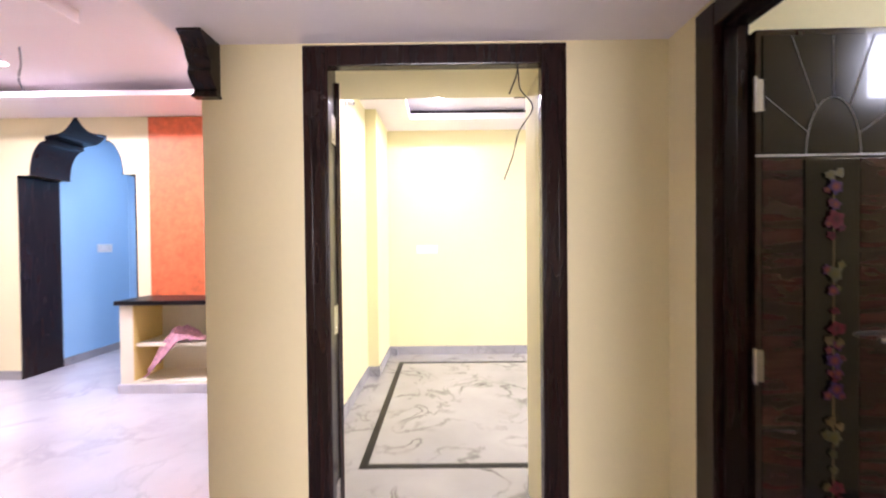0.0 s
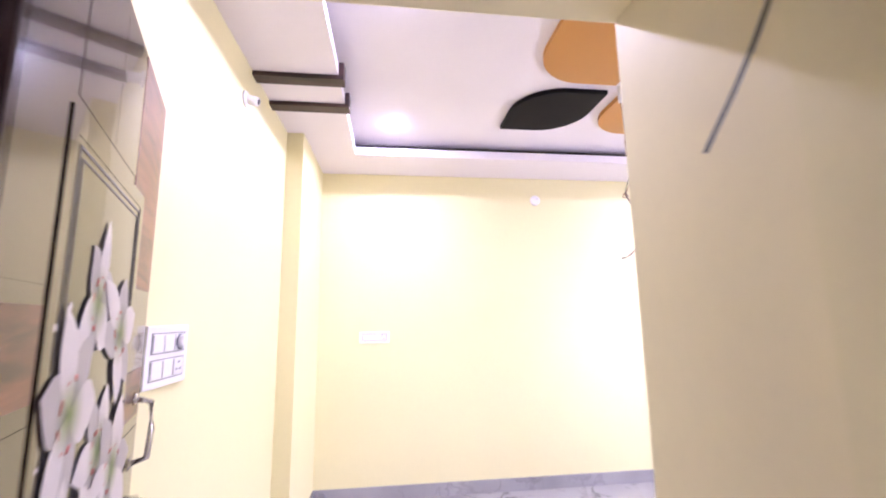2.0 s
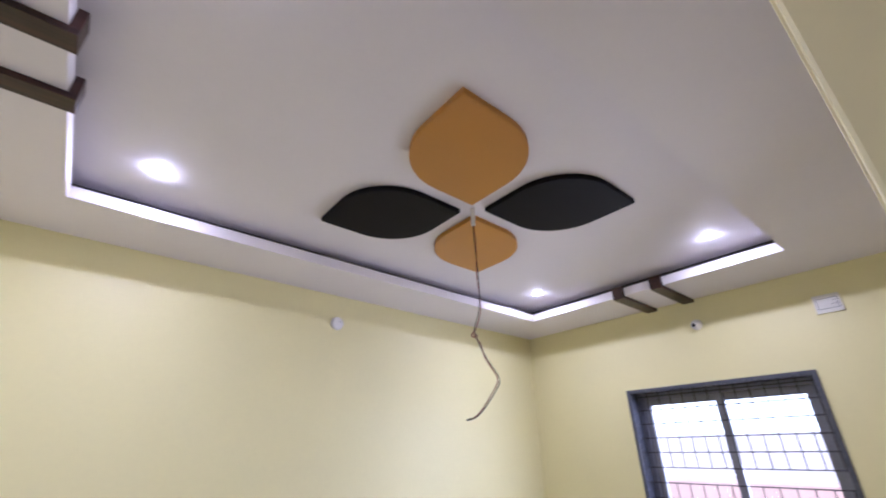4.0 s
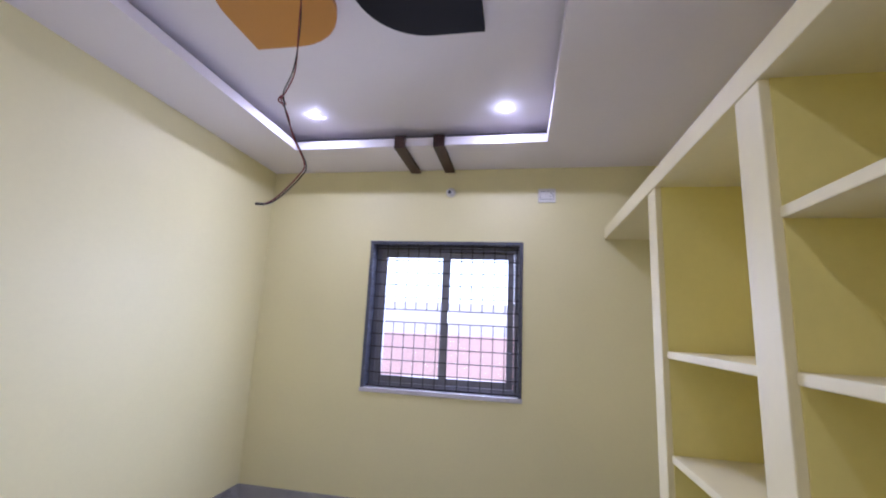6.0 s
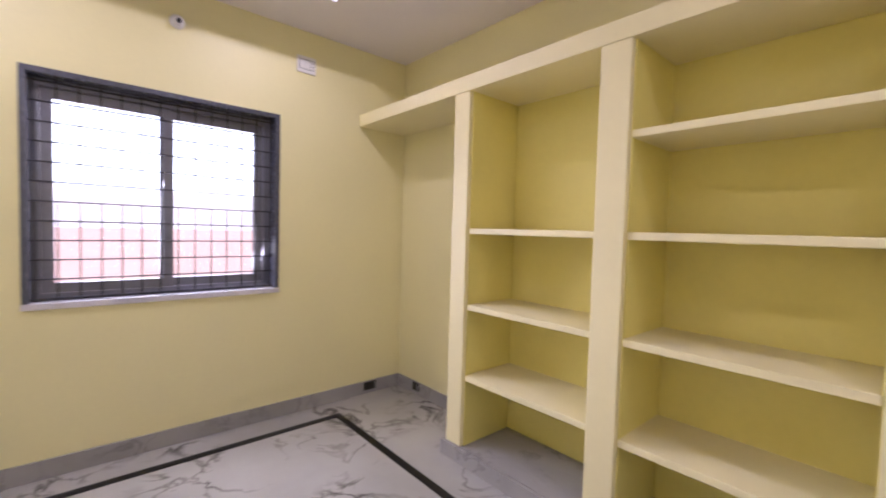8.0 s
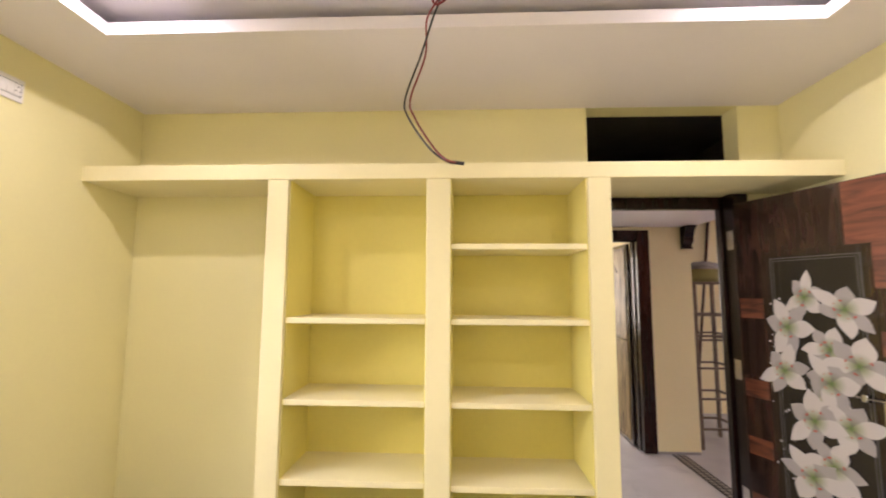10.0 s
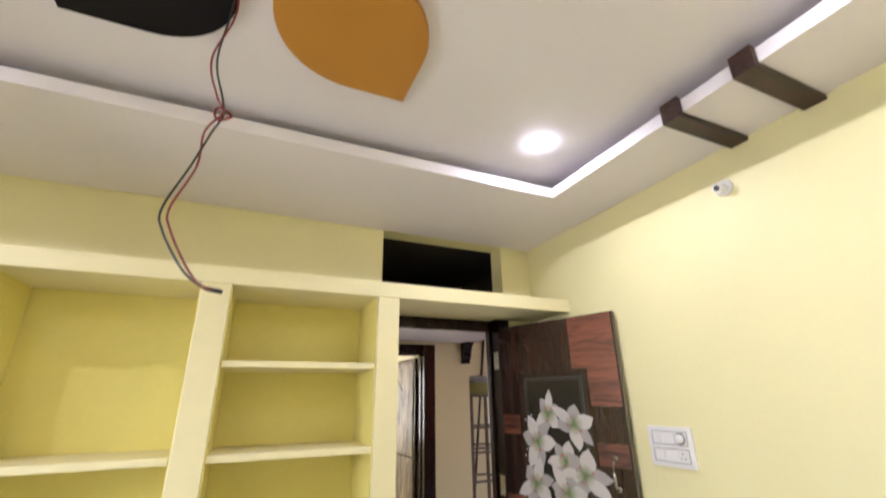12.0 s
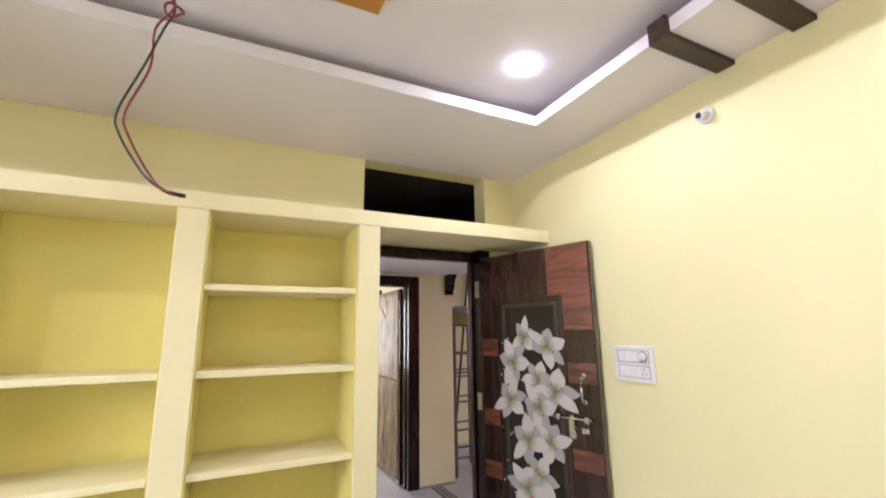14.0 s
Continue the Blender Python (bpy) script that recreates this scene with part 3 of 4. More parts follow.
for v0, v1, mat in [(1.47, 2.0, M_LEAF), (1.33, 1.445, M_REDWOOD), (1.0, 1.305, M_LEAF), (0.872, 0.975, M_REDWOOD), (0.672, 0.846, M_LEAF),
                    (0.545, 0.645, M_REDWOOD), (0.36, 0.52, M_LEAF), (0.22, 0.33, M_REDWOOD), (0.02, 0.19, M_LEAF)]:
    face(lily_door, "veneer_block", 0.012, 0.148, v0, v1, 0.0010, mat, 0.0)
face(lily_door, "veneer_block", 0.18, 0.38, 1.735, 2.0, 0.0008, M_LEAF, 0.0)
face(lily_door, "veneer_block", 0.382, 0.560, 1.735, 2.0, 0.0008, M_LEAF, 0.0)
face(lily_door, "center_panel", 0.160, 0.665, 0.12, 1.715, 0.0020, M_PANEL, 0.0, "charcoal raised panel")
border(lily_door, "panel_moulding", 0.160, 0.665, 0.12, 1.715, 0.032, 0.0028, M_LEAF)
border(lily_door, "panel_line", 0.203, 0.622, 0.163, 1.672, 0.004, 0.0032, M_LINE)
border(lily_door, "panel_line", 0.218, 0.607, 0.178, 1.657, 0.0025, 0.0032, M_LINE)
prints = part("flower_print", box((0.24, -0.0030, 0.2), (0.62, -0.0021, 0.21)), M_PANEL, lily_door, "white lily print with green hearts", local=True)
for n, (u, v, size, turn) in enumerate([(0.466, 1.196, 0.125, 0.1), (0.367, 1.456, 0.125, 0.3), (0.445, 0.95, 0.13, 0.6), (0.542, 1.398, 0.150, 1.4), (0.276, 1.293, 0.150, 0.9),
                                        (0.581, 1.133, 0.165, 0.15), (0.244, 1.056, 0.140, 0.25), (0.461, 1.029, 0.150, 1.1), (0.526, 0.834, 0.140, 1.25), (0.443, 0.625, 0.135, 0.0),
                                        (0.373, 0.826, 0.155, 0.65), (0.348, 0.538, 0.160, 0.95)]):
    lily = bloom(prints, "lily", u, v, 1.08 * size, turn, M_LILY, 6, 0.27, stamens=True)
    lily.location.y = -0.0034 - 0.0005 * n
bm = bmesh.new()
for k in range(40):
    u, v = random.uniform(0.165, 0.28) if k % 5 else random.uniform(0.36, 0.6), random.uniform(0.45, 1.45)
    r = random.uniform(0.003, 0.007)
    lathe([(r * 0.4, 0), (r, 0.0006), (r * 0.3, 0.001)], 8, bm, pose(u, -0.0022, v, 90, 0, 0))
part("pearl_dots", bm, M_LILY, prints, local=True)
# handle, tower bolt and lock plate
bm = tube([(0.772, -0.006, 1.235), (0.772, -0.04, 1.225), (0.772, -0.045, 1.16), (0.772, -0.04, 1.095), (0.772, -0.006, 1.085)], 0.007, None, 8)
lathe([(0.016, 0), (0.012, 0.006)], 12, bm, pose(0.772, -0.004, 1.235, 90))
lathe([(0.016, 0), (0.012, 0.006)], 12, bm, pose(0.772, -0.004, 1.085, 90))
part("handle", bm, M_STEEL, lily_door, "steel pull handle", True, True)
bm = tube([(0.56, -0.022, 0.992), (0.81, -0.022, 0.992)], 0.006, None, 8)
for u in (0.60, 0.69, 0.78):
    box((u - 0.012, -0.028, 0.975), (u + 0.012, 0, 1.009), 0.003, bm)
tube([(0.80, -0.022, 0.992), (0.80, -0.05, 0.985), (0.80, -0.05, 0.94)], 0.005, bm, 8)
part("tower_bolt", bm, M_STEEL, lily_door, "steel sliding bolt", True, True)
bm = box((0.665, -0.022, 0.88), (0.70, 0, 0.985), 0.004)
box((0.74, -0.014, 0.915), (0.785, 0, 0.945), 0.004, bm)
lathe([(0.010, 0), (0.010, 0.008)], 12, bm, pose(0.683, -0.018, 0.955, 90))
part("lock_plate", bm, M_STEEL, lily_door, "steel hasp and lock plate", local=True)

# the side door, opened at right angles into the side room
side_door = door_leaf("side_door", (EAST + 0.096, EY1 - 0.115), -1.5, 0.83, 1.985, "open dark brown door with floral print strip")
face(side_door, "upper_panel", 0.02, 0.81, 1.60, 1.965, 0.004, M_PANEL)
for v0, v1 in [(1.30, 1.58), (1.04, 1.285), (0.74, 1.025), (0.40, 0.725), (0.04, 0.385)]:
    face(side_door, "veneer_block", 0.02, 0.143, v0, v1, 0.004, M_PLANK)
    face(side_door, "veneer_block", 0.318, 0.81, v0, v1, 0.004, M_PLANK)
face(side_door, "center_panel", 0.148, 0.312, 0.04, 1.58, 0.007, M_PANEL)
bm = box((0.0, -0.006, 1.588), (0.82, 0, 1.594))
arc = [(0.233 + 0.083 * math.cos(a), -0.006, 1.595 + 0.175 * math.sin(a)) for a in [math.pi * k / 16 for k in range(17)]]
tube(arc, 0.0018, bm, 6)
for a in (0.35, 0.95, 1.57, 2.2, 2.75):
    p = Vector((0.233 + 0.083 * math.cos(a), -0.006, 1.595 + 0.175 * math.sin(a)))
    k = min(4.2, (0.365 / (0.175 * math.sin(a))), (0.205 if math.cos(a) < 0 else 0.55) / (0.083 * abs(math.cos(a)) + 1e-6))
    q = Vector((0.233 + 0.083 * k * math.cos(a), -0.006, 1.595 + 0.175 * k * math.sin(a)))
    tube([p, q], 0.0014, bm, 6)
part("silver_lines", bm, M_SILVER, side_door, "thin silver inlay lines in rays", local=True)
blooms = part("floral_strip", box((0.231, -0.009, 0.1), (0.235, -0.006, 1.54)), M_GOLD, side_door, "red and violet floral print", local=True)
CLUSTERS = [(1.49, M_BLOOM_BLUE, M_PALEBLOOM), (1.39, M_BLOOM_RED, M_BLOOM_BLUE), (1.22, M_PALEBLOOM, M_BLOOM_BLUE), (1.05, M_BLOOM_RED, M_GOLD), (0.95, M_BLOOM_BLUE, M_BLOOM_RED),
            (0.86, M_BLOOM_BLUE, M_BLOOM_BLUE), (0.71, M_PALEBLOOM, M_GOLD), (0.55, M_BLOOM_RED, M_PALEBLOOM), (0.43, M_BLOOM_BLUE, M_BLOOM_RED), (0.28, M_PALEBLOOM, M_BLOOM_BLUE)]
for k, (v, main, second) in enumerate(CLUSTERS):
    for j in range(5):
        size = random.uniform(0.026, 0.034) if j == 0 else random.uniform(0.012, 0.021)
        a = 2.4 * j + k
        b = bloom(blooms, "bloom", 0.233 + (0.022 * math.cos(a) if j else 0.006 * math.sin(3 * k)), v + (0.055 * math.sin(a) if j else 0.0), size, random.uniform(0, 2),
                  main if j % 2 == 0 else second, 5 + j % 2, 0.36)
        b.location.y = -0.010 - 0.0012 * (4 - j)
bm = tube([(0.455, -0.006, 1.02), (0.455, -0.045, 1.02), (0.335, -0.045, 1.02)], 0.009, None, 8)
box((0.43, -0.012, 0.90), (0.48, 0, 1.10), 0.005, bm)
part("handle", bm, M_STEEL, side_door, "steel lever handle on a plate", local=True)
for v in (0.3, 0.93, 1.78):
    hinge_plate(side_door, v)

# the door across the passage, swung into its room
study_door = door_leaf("study_door", (OX0 + 0.165, -2.505), 90.8, 0.86, 1.97, "open dark door with gold patterned panels")
for v0, v1 in ((1.03, 1.92), (0.06, 0.97)):
    face(study_door, "gold_panel", 0.07, 0.80, v0, v1, 0.005, M_GOLDPANEL, 0.003, "gold patterned panel")
    border(study_door, "moulding", 0.05, 0.82, v0 - 0.02, v1 + 0.02, 0.03, 0.009, M_GOLDPANEL)
part("door_stay", tube([(0.03, -0.004, 0.09), (0.02, -0.03, 0.085), (0.0, -0.05, 0.03), (-0.02, -0.055, -0.008)], 0.008, None, 8), M_IRON, study_door, "dark iron door stay", True, True)
bm = tube([(0.06, -0.006, 1.0), (0.06, -0.05, 1.0), (0.16, -0.05, 1.0)], 0.008, None, 8)
part("handle", bm, M_STEEL, study_door, "steel lever handle", True, True)

# ---- built-in shelving with loft slab ----
C1, C2, C3 = (2.995, 3.115), (2.090, 2.222), (1.224, 1.347)
shelving = thing("built_in_shelving", (2.1, 0.2, 0), "yellow plastered built-in shelves with a projecting top slab", "shelving")
part("top_slab", box((0.001, 0.001, SLAB0), (W - 0.001, FRONT, SLAB1), 0.004), M_SHELF, shelving)
for x0, x1 in (C1, C2, C3):
    part("upright", box((x0, 0.001, 0.088 if x0 > 2.5 else 0.0), (x1, FRONT - 0.004, SLAB0), 0.005), M_SHELF, shelving)
for a, b, levels in ((C2[1], C1[0], (1.345, 0.912, 0.503)), (C3[1], C2[0], (1.750, 1.343, 0.908, 0.490))):
    for z in levels:
        part("shelf", box((a + 0.005, 0.009, z - 0.031), (b - 0.005, FRONT - 0.022, z), 0.004), M_SHELF, shelving)
    part("back_panel", box((a, 0.0005, 0.088), (b, 0.010, SLAB0 - 0.0005)), M_SHELFIN, shelving, "deep yellow back panel")
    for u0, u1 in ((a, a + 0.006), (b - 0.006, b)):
        part("side_panel", box((u0, 0.010, 0.088), (u1, FRONT - 0.03, SLAB0 - 0.0005)), M_SHELFIN, shelving, "deep yellow side panel")
    part("plinth", box((a, 0.001, 0.0), (b, FRONT - 0.01, 0.088), 0.003), M_SKIRT, shelving, "grey marble plinth")
part("plinth_facing", box((C3[0], FRONT - 0.003, 0.0), (C1[1] + 0.028, FRONT + 0.014, 0.086), 0.002), M_SKIRT, shelving, "grey marble plinth facing")
part("plinth_return", box((C1[0], 0.013, 0.0), (C1[1] + 0.028, FRONT - 0.004, 0.086), 0.002), M_SKIRT, shelving, "grey marble plinth end")

# ---- window ----
wy0, wy1, wz0, wz1 = WIN
window = tagged(new("window_1"), "grey sliding window with black iron grille", "window", kind="structure")


def ring(y0, y1, z0, z1, w, x0, x1, bevel=0.002):
    bm = box((x0, y0, z0), (x1, y0 + w, z1), bevel)
    box((x0, y1 - w, z0), (x1, y1, z1), bevel, bm)
    box((x0, y0 + w, z1 - w), (x1, y1 - w, z1), bevel, bm)
    box((x0, y0 + w, z0), (x1, y1 - w, z0 + w), bevel, bm)
    return bm


part("stone_lining", ring(wy0, wy1, wz0, wz1, 0.028, W - 0.010, W + 0.155), M_STONE, window, "dark grey granite reveal lining")
part("sill", box((W - 0.016, wy0 - 0.004, wz0 - 0.002), (W + 0.10, wy1 + 0.004, wz0 + 0.030), 0.003), M_SILL, window, "stone sill coloured pale for the light it catches")
part("window_frame", ring(wy0 + 0.028, wy1 - 0.028, wz0 + 0.028, wz1 - 0.028, 0.038, W + 0.10, W + 0.19), M_SASH, window, "grey aluminium window frame")
for y0, y1, x in ((1.625, 2.214, W + 0.115), (1.099, 1.692, W + 0.145)):
    sash = part("sash", ring(y0, y1, wz0 + 0.066, wz1 - 0.066, 0.052, x, x + 0.026), M_SASH, window, "grey aluminium sliding sash")
    g = part("pane", box((x + 0.010, y0 + 0.045, wz0 + 0.11), (x + 0.014, y1 - 0.045, wz1 - 0.11)), M_GLASS, sash)
    g.visible_shadow = False
grille = part("grille", box((W + 0.042, wy0 + 0.029, wz0 + 0.033), (W + 0.048, wy1 - 0.029, wz0 + 0.043)), M_IRON, window, "black welded iron grille")
rows = [wz0 + 0.045 + k * (wz1 - wz0 - 0.10) / 11 for k in range(12)]
cols = [wy0 + 0.045 + k * (wy1 - wy0 - 0.09) / 13 for k in range(14)]
for z in rows:
    part("bar", tube([(W + 0.045, wy0 + 0.027, z), (W + 0.045, wy1 - 0.027, z)], 0.0045, None, 6), M_IRON, grille)
for y in cols:
    part("bar", tube([(W + 0.051, y, wz0 + 0.03), (W + 0.051, y, rows[5])], 0.004, None, 6), M_IRON, grille)
    part("bar", tube([(W + 0.051, y, rows[6]), (W + 0.051, y, wz1 - 0.027)], 0.004, None, 6), M_IRON, grille)

# ---- bedroom ceiling decoration and lights ----
CX, CY, PS, GAP = 2.09, 1.822, 0.545, 0.048


def petal_outline(size, r):
    pts = [(0, 0)]
    for cx, cy, a0 in ((size - r, r, -90), (None, None, None), (r, size - r, 90)):
        if cx is None:
            pts.append((size, size))
            continue
        pts += [(cx + r * math.cos(radians(a0 + 90 * k / 12)), cy + r * math.sin(radians(a0 + 90 * k / 12))) for k in range(13)]
    return pts


ornament = thing("ceiling_rosette", (CX, CY, TOP), "four raised petals in ochre and charcoal on white ceiling", "ceiling ornament")
for sx, sy, mat, lab in ((-1, -1, M_ORANGE, "ochre painted petal"), (1, 1, M_ORANGE, "ochre painted petal"),
                         (-1, 1, M_BLACK, "charcoal painted petal"), (1, -1, M_BLACK, "charcoal painted petal")):
    bm = prism(petal_outline(PS, 0.30), -0.028,
               lambda u, v, w: (CX + sx * (GAP + u), CY + sy * (GAP + v), TOP - 0.0005 + w))
    bmesh.ops.bevel(bm, geom=[e for e in bm.edges if all(abs(v.co.z - TOP + 0.0285) < 1e-4 for v in e.verts)], offset=0.003, segments=2, affect="EDGES")
    part("petal", bm, mat, ornament, lab)

for x, y in DOWNLIGHTS:
    d = thing("downlight", (x, y, TOP), "round white recessed LED downlight, lit", "downlight", "bedroom downlights")
    part("rim", lathe([(0.043, TOP - 0.0005), (0.043, TOP - 0.0015), (0.038, TOP - 0.002), (0.036, TOP - 0.001)], 28, None, Matrix.Translation((x, y, 0))), M_PLASTIC, d, smooth=True)
    part("diffuser", lathe([(0.036, TOP - 0.0018), (0.032, TOP - 0.0035), (0.010, TOP - 0.005)], 28, None, Matrix.Translation((x, y, 0))), M_GLOW, d, "glowing LED diffuser")

for wall, y0 in (("west", 1.665), ("west", 1.968), ("east", 1.888), ("east", 1.598)):
    x_wall, x_lip, sgn = (0.0, TRAY[0], 1) if wall == "west" else (W, TRAY[1], -1)
    a, b = sorted((x_wall, x_lip + sgn * 0.028))
    s = thing("ceiling_strap", (x_lip, y0 + 0.04, CEIL), "dark brown wooden strap across the ceiling border", "ceiling trim", "ceiling straps")
    part("flat", box((a, y0, CEIL - 0.024), (b, y0 + 0.082, CEIL - 0.0005), 0.002), M_STRAP, s)
    a, b = sorted((x_lip + sgn * 0.001, x_lip + sgn * 0.028))
    part("upturn", box((a, y0, CEIL - 0.0005), (b, y0 + 0.082, CEIL + 0.072), 0.002), M_STRAP, s)


def bend(points, n=10):
    """A smooth line through points (Catmull-Rom)."""
    p = [Vector(q) for q in points]
    p = [2 * p[0] - p[1], *p, 2 * p[-1] - p[-2]]
    out = []
    for a, b, c, d in zip(p, p[1:], p[2:], p[3:]):
        for k in range(n):
            t = k / n
            out.append(0.5 * (2 * b + (c - a) * t + (2 * a - 5 * b + 4 * c - d) * t * t + (3 * b - a - 3 * c + d) * t ** 3))
    return out + [p[-2]]


wire = thing("hanging_wire", (CX, CY, TOP), "knotted red and black fan wire hanging from ceiling", "wire")
part("conduit", lathe([(0.011, 2.705), (0.012, 2.71), (0.012, 2.81)], 12, None, Matrix.Translation((CX, CY, 0))), M_PLASTIC, wire, "white plastic conduit stub")
for mat, o, r in ((M_REDWIRE, 0.005, 0.0023), (M_BLACKWIRE, -0.005, 0.0023)):
    line = bend([(CX + o * 0.3, CY, 2.72), (2.108 + o, 1.832, 2.60), (2.098 - o, 1.815, 2.42), (2.115 + o, 1.825, 2.26), (2.09 + o, 1.835, 2.16),
                 (2.078, 1.832 + o, 2.125), (2.100 + 1.2 * o, 1.822, 2.08), (2.116 - o, 1.800, 2.01), (2.153 - 1.2 * o, 1.768, 1.925),
                 (2.142 - 1.4 * o, 1.780, 1.875), (2.095 - o, 1.812, 1.795), (2.06, 1.83 + o, 1.760), (2.03, 1.840, 1.751)])
    part("strand", tube(line, r, None, 7), mat, wire, smooth=True)
part("knot", tube([(2.078 + 0.016 * math.cos(a), 1.832 + 0.006 * math.sin(2 * a), 2.122 + 0.013 * math.sin(a)) for a in [k * 0.45 for k in range(15)]], 0.0028, None, 7), M_REDWIRE, wire, smooth=True)
part("tape", tube([(2.052, 1.834, 1.756), (2.026, 1.842, 1.750)], 0.004, None, 8), M_BLACKWIRE, wire, "black taped wire end")

loose = thing("loose_wire", (1.09, -0.12, 2.036), "thin black wire dangling from the door head", "wire")
part("strand", tube(bend([(1.09, -0.12, 2.038), (1.094, -0.115, 2.012), (1.108, -0.08, 1.968), (1.160, -0.068, 1.899), (1.100, -0.085, 1.795), (1.078, -0.05, 1.70), (1.047, -0.014, 1.609)]), 0.0026, None, 6), M_BLACKWIRE, loose)
part("strand", tube(bend([(1.09, -0.12, 2.038), (1.085, -0.10, 2.01), (1.063, -0.069, 1.955)]), 0.003, None, 6), M_BLACKWIRE, loose)


# ---- switch boards and wall sockets ----
def switch_board(base, axis, width, height, label, rows=1, knob=False):
    """A modular plate on a wall; axis says which way it faces."""
    rz = {"+x": 90, "-x": -90, "-y": 0}[axis]
    ob = thing("switch_board", base, label, "switch board", rz=rz)
    part("plate", box((-width / 2, -0.012, -height / 2), (width / 2, 0, height / 2), 0.004), M_PLASTIC, ob, local=True)
    gap = height / (rows + 0.35)
    for r in range(rows):
        zc = (r - (rows - 1) / 2) * gap
        border(ob, "module_frame", -width * 0.40, width * 0.40, zc - gap * 0.40, zc + gap * 0.40, 0.003, 0.0135, M_GREYLINE)
        for k in range(3):
            u = -width * 0.26 + k * width * 0.26
            part("rocker", box((u - width * 0.115, -0.016, zc - gap * 0.32), (u + width * 0.115, -0.011, zc + gap * 0.32), 0.002), M_PLASTIC, ob, local=True)
    zc = -(rows - 1) / 2 * gap
    bm = bmesh.new()
    for du, dv in ((0, 0.014), (-0.011, -0.008), (0.011, -0.008)):
        lathe([(0.004, 0), (0.004, 0.002)], 10, bm, pose(width * 0.26 + du, -0.0155, zc + dv, 90))
    part("socket_holes", bm, M_GREYLINE, ob, local=True)
    if knob:
        part("regulator_ring", lathe([(0.027, 0), (0.027, 0.004)], 20, None, pose(width * 0.26, -0.0150, gap / 2, 90)), M_GREYLINE, ob, "grey regulator ring", True, True)
        part("regulator_knob", lathe([(0.022, 0), (0.020, 0.012), (0.012, 0.014)], 20, None, pose(width * 0.26, -0.0155, gap / 2, 90)), M_PLASTIC, ob, "white round fan regulator knob", True, True)
    return ob


switch_board((0.0, 1.045, 1.327), "+x", 0.25, 0.185, "white switch board with fan regulator beside the door", 2, True)
switch_board((0.575, D, 1.268), "-y", 0.25, 0.095, "white switch and socket plate low on the wall", 1)
switch_board((W, 0.852, 2.458), "-x", 0.135, 0.115, "white socket plate high beside the window", 1)


def bulb_holder(base, axis):
    rz = {"+x": 90, "-x": -90, "-y": 0}[axis]
    ob = thing("bulb_holder", base, "white angled bulb holder on a round base", "lamp holder", "bulb holders", rz)
    part("base", lathe([(0.040, 0), (0.040, 0.008), (0.032, 0.014)], 24, None, pose(0, 0, 0, 90)), M_PLASTIC, ob, smooth=True, local=True)
    tilt = pose(0, -0.010, 0.0, 104, 0, 0)
    part("socket", lathe([(0.023, 0), (0.024, 0.03), (0.022, 0.052), (0.018, 0.056)], 24, None, tilt), M_PLASTIC, ob, smooth=True, local=True)
    part("contact", lathe([(0.015, 0.0555), (0.012, 0.0575)], 16, None, tilt), M_DARKHOLE, ob, "dark socket mouth", local=True)


bulb_holder((0.0, 1.592, 2.492), "+x")
bulb_holder((W, 1.625, 2.492), "-x")
rose = thing("ceiling_rose_plate", (2.03, D, 2.48), "round white cable outlet plate high on the wall", "cable outlet")
part("plate", lathe([(0.048, 0), (0.047, 0.012), (0.036, 0.020), (0.012, 0.022)], 24, None, pose(2.03, D, 2.48, 90)), M_PLASTIC, rose, smooth=True)
part("screw", lathe([(0.004, 0.0), (0.004, 0.0225)], 10, None, pose(2.045, D, 2.49, 90)), M_GREYLINE, rose)

for nm, lo, hi in (("east", (W - 0.016, 0.235, 0.028), (W - 0.011, 0.345, 0.092)), ("south", (3.90, 0.011, 0.03), (3.985, 0.016, 0.095))):
    o = thing("cut_out_box", lo, "wiring box hole shown as a dark plate on the skirting", "wiring box")
    # plate on the skirting's face; the hole's shade is only its near-black colour
    part("dark_plate", box(lo, hi, 0.001), M_DARKHOLE, o)
    bm = tube([(lo[0] - 0.003 if nm == "east" else lo[0] + 0.01, lo[1] + 0.012, lo[2] + 0.01), (lo[0] - 0.004 if nm == "east" else lo[0] + 0.01, lo[1] + 0.014, hi[2] - 0.006)], 0.004, None, 6)
    part("conduit", bm, M_GREYLINE, o)
stub = thing("pipe_stub", (0.20, 3.20, 0.0), "short grey drain pipe stub in the corner", "pipe")
part("pipe", tube([(0.2, 3.2, 0.0), (0.2, 3.2, 0.075)], 0.014, None, 12), M_GREYLINE, stub)
part("elbow", tube([(0.2, 3.2, 0.072), (0.16, 3.2, 0.078)], 0.012, None, 12), M_GREYLINE, stub)


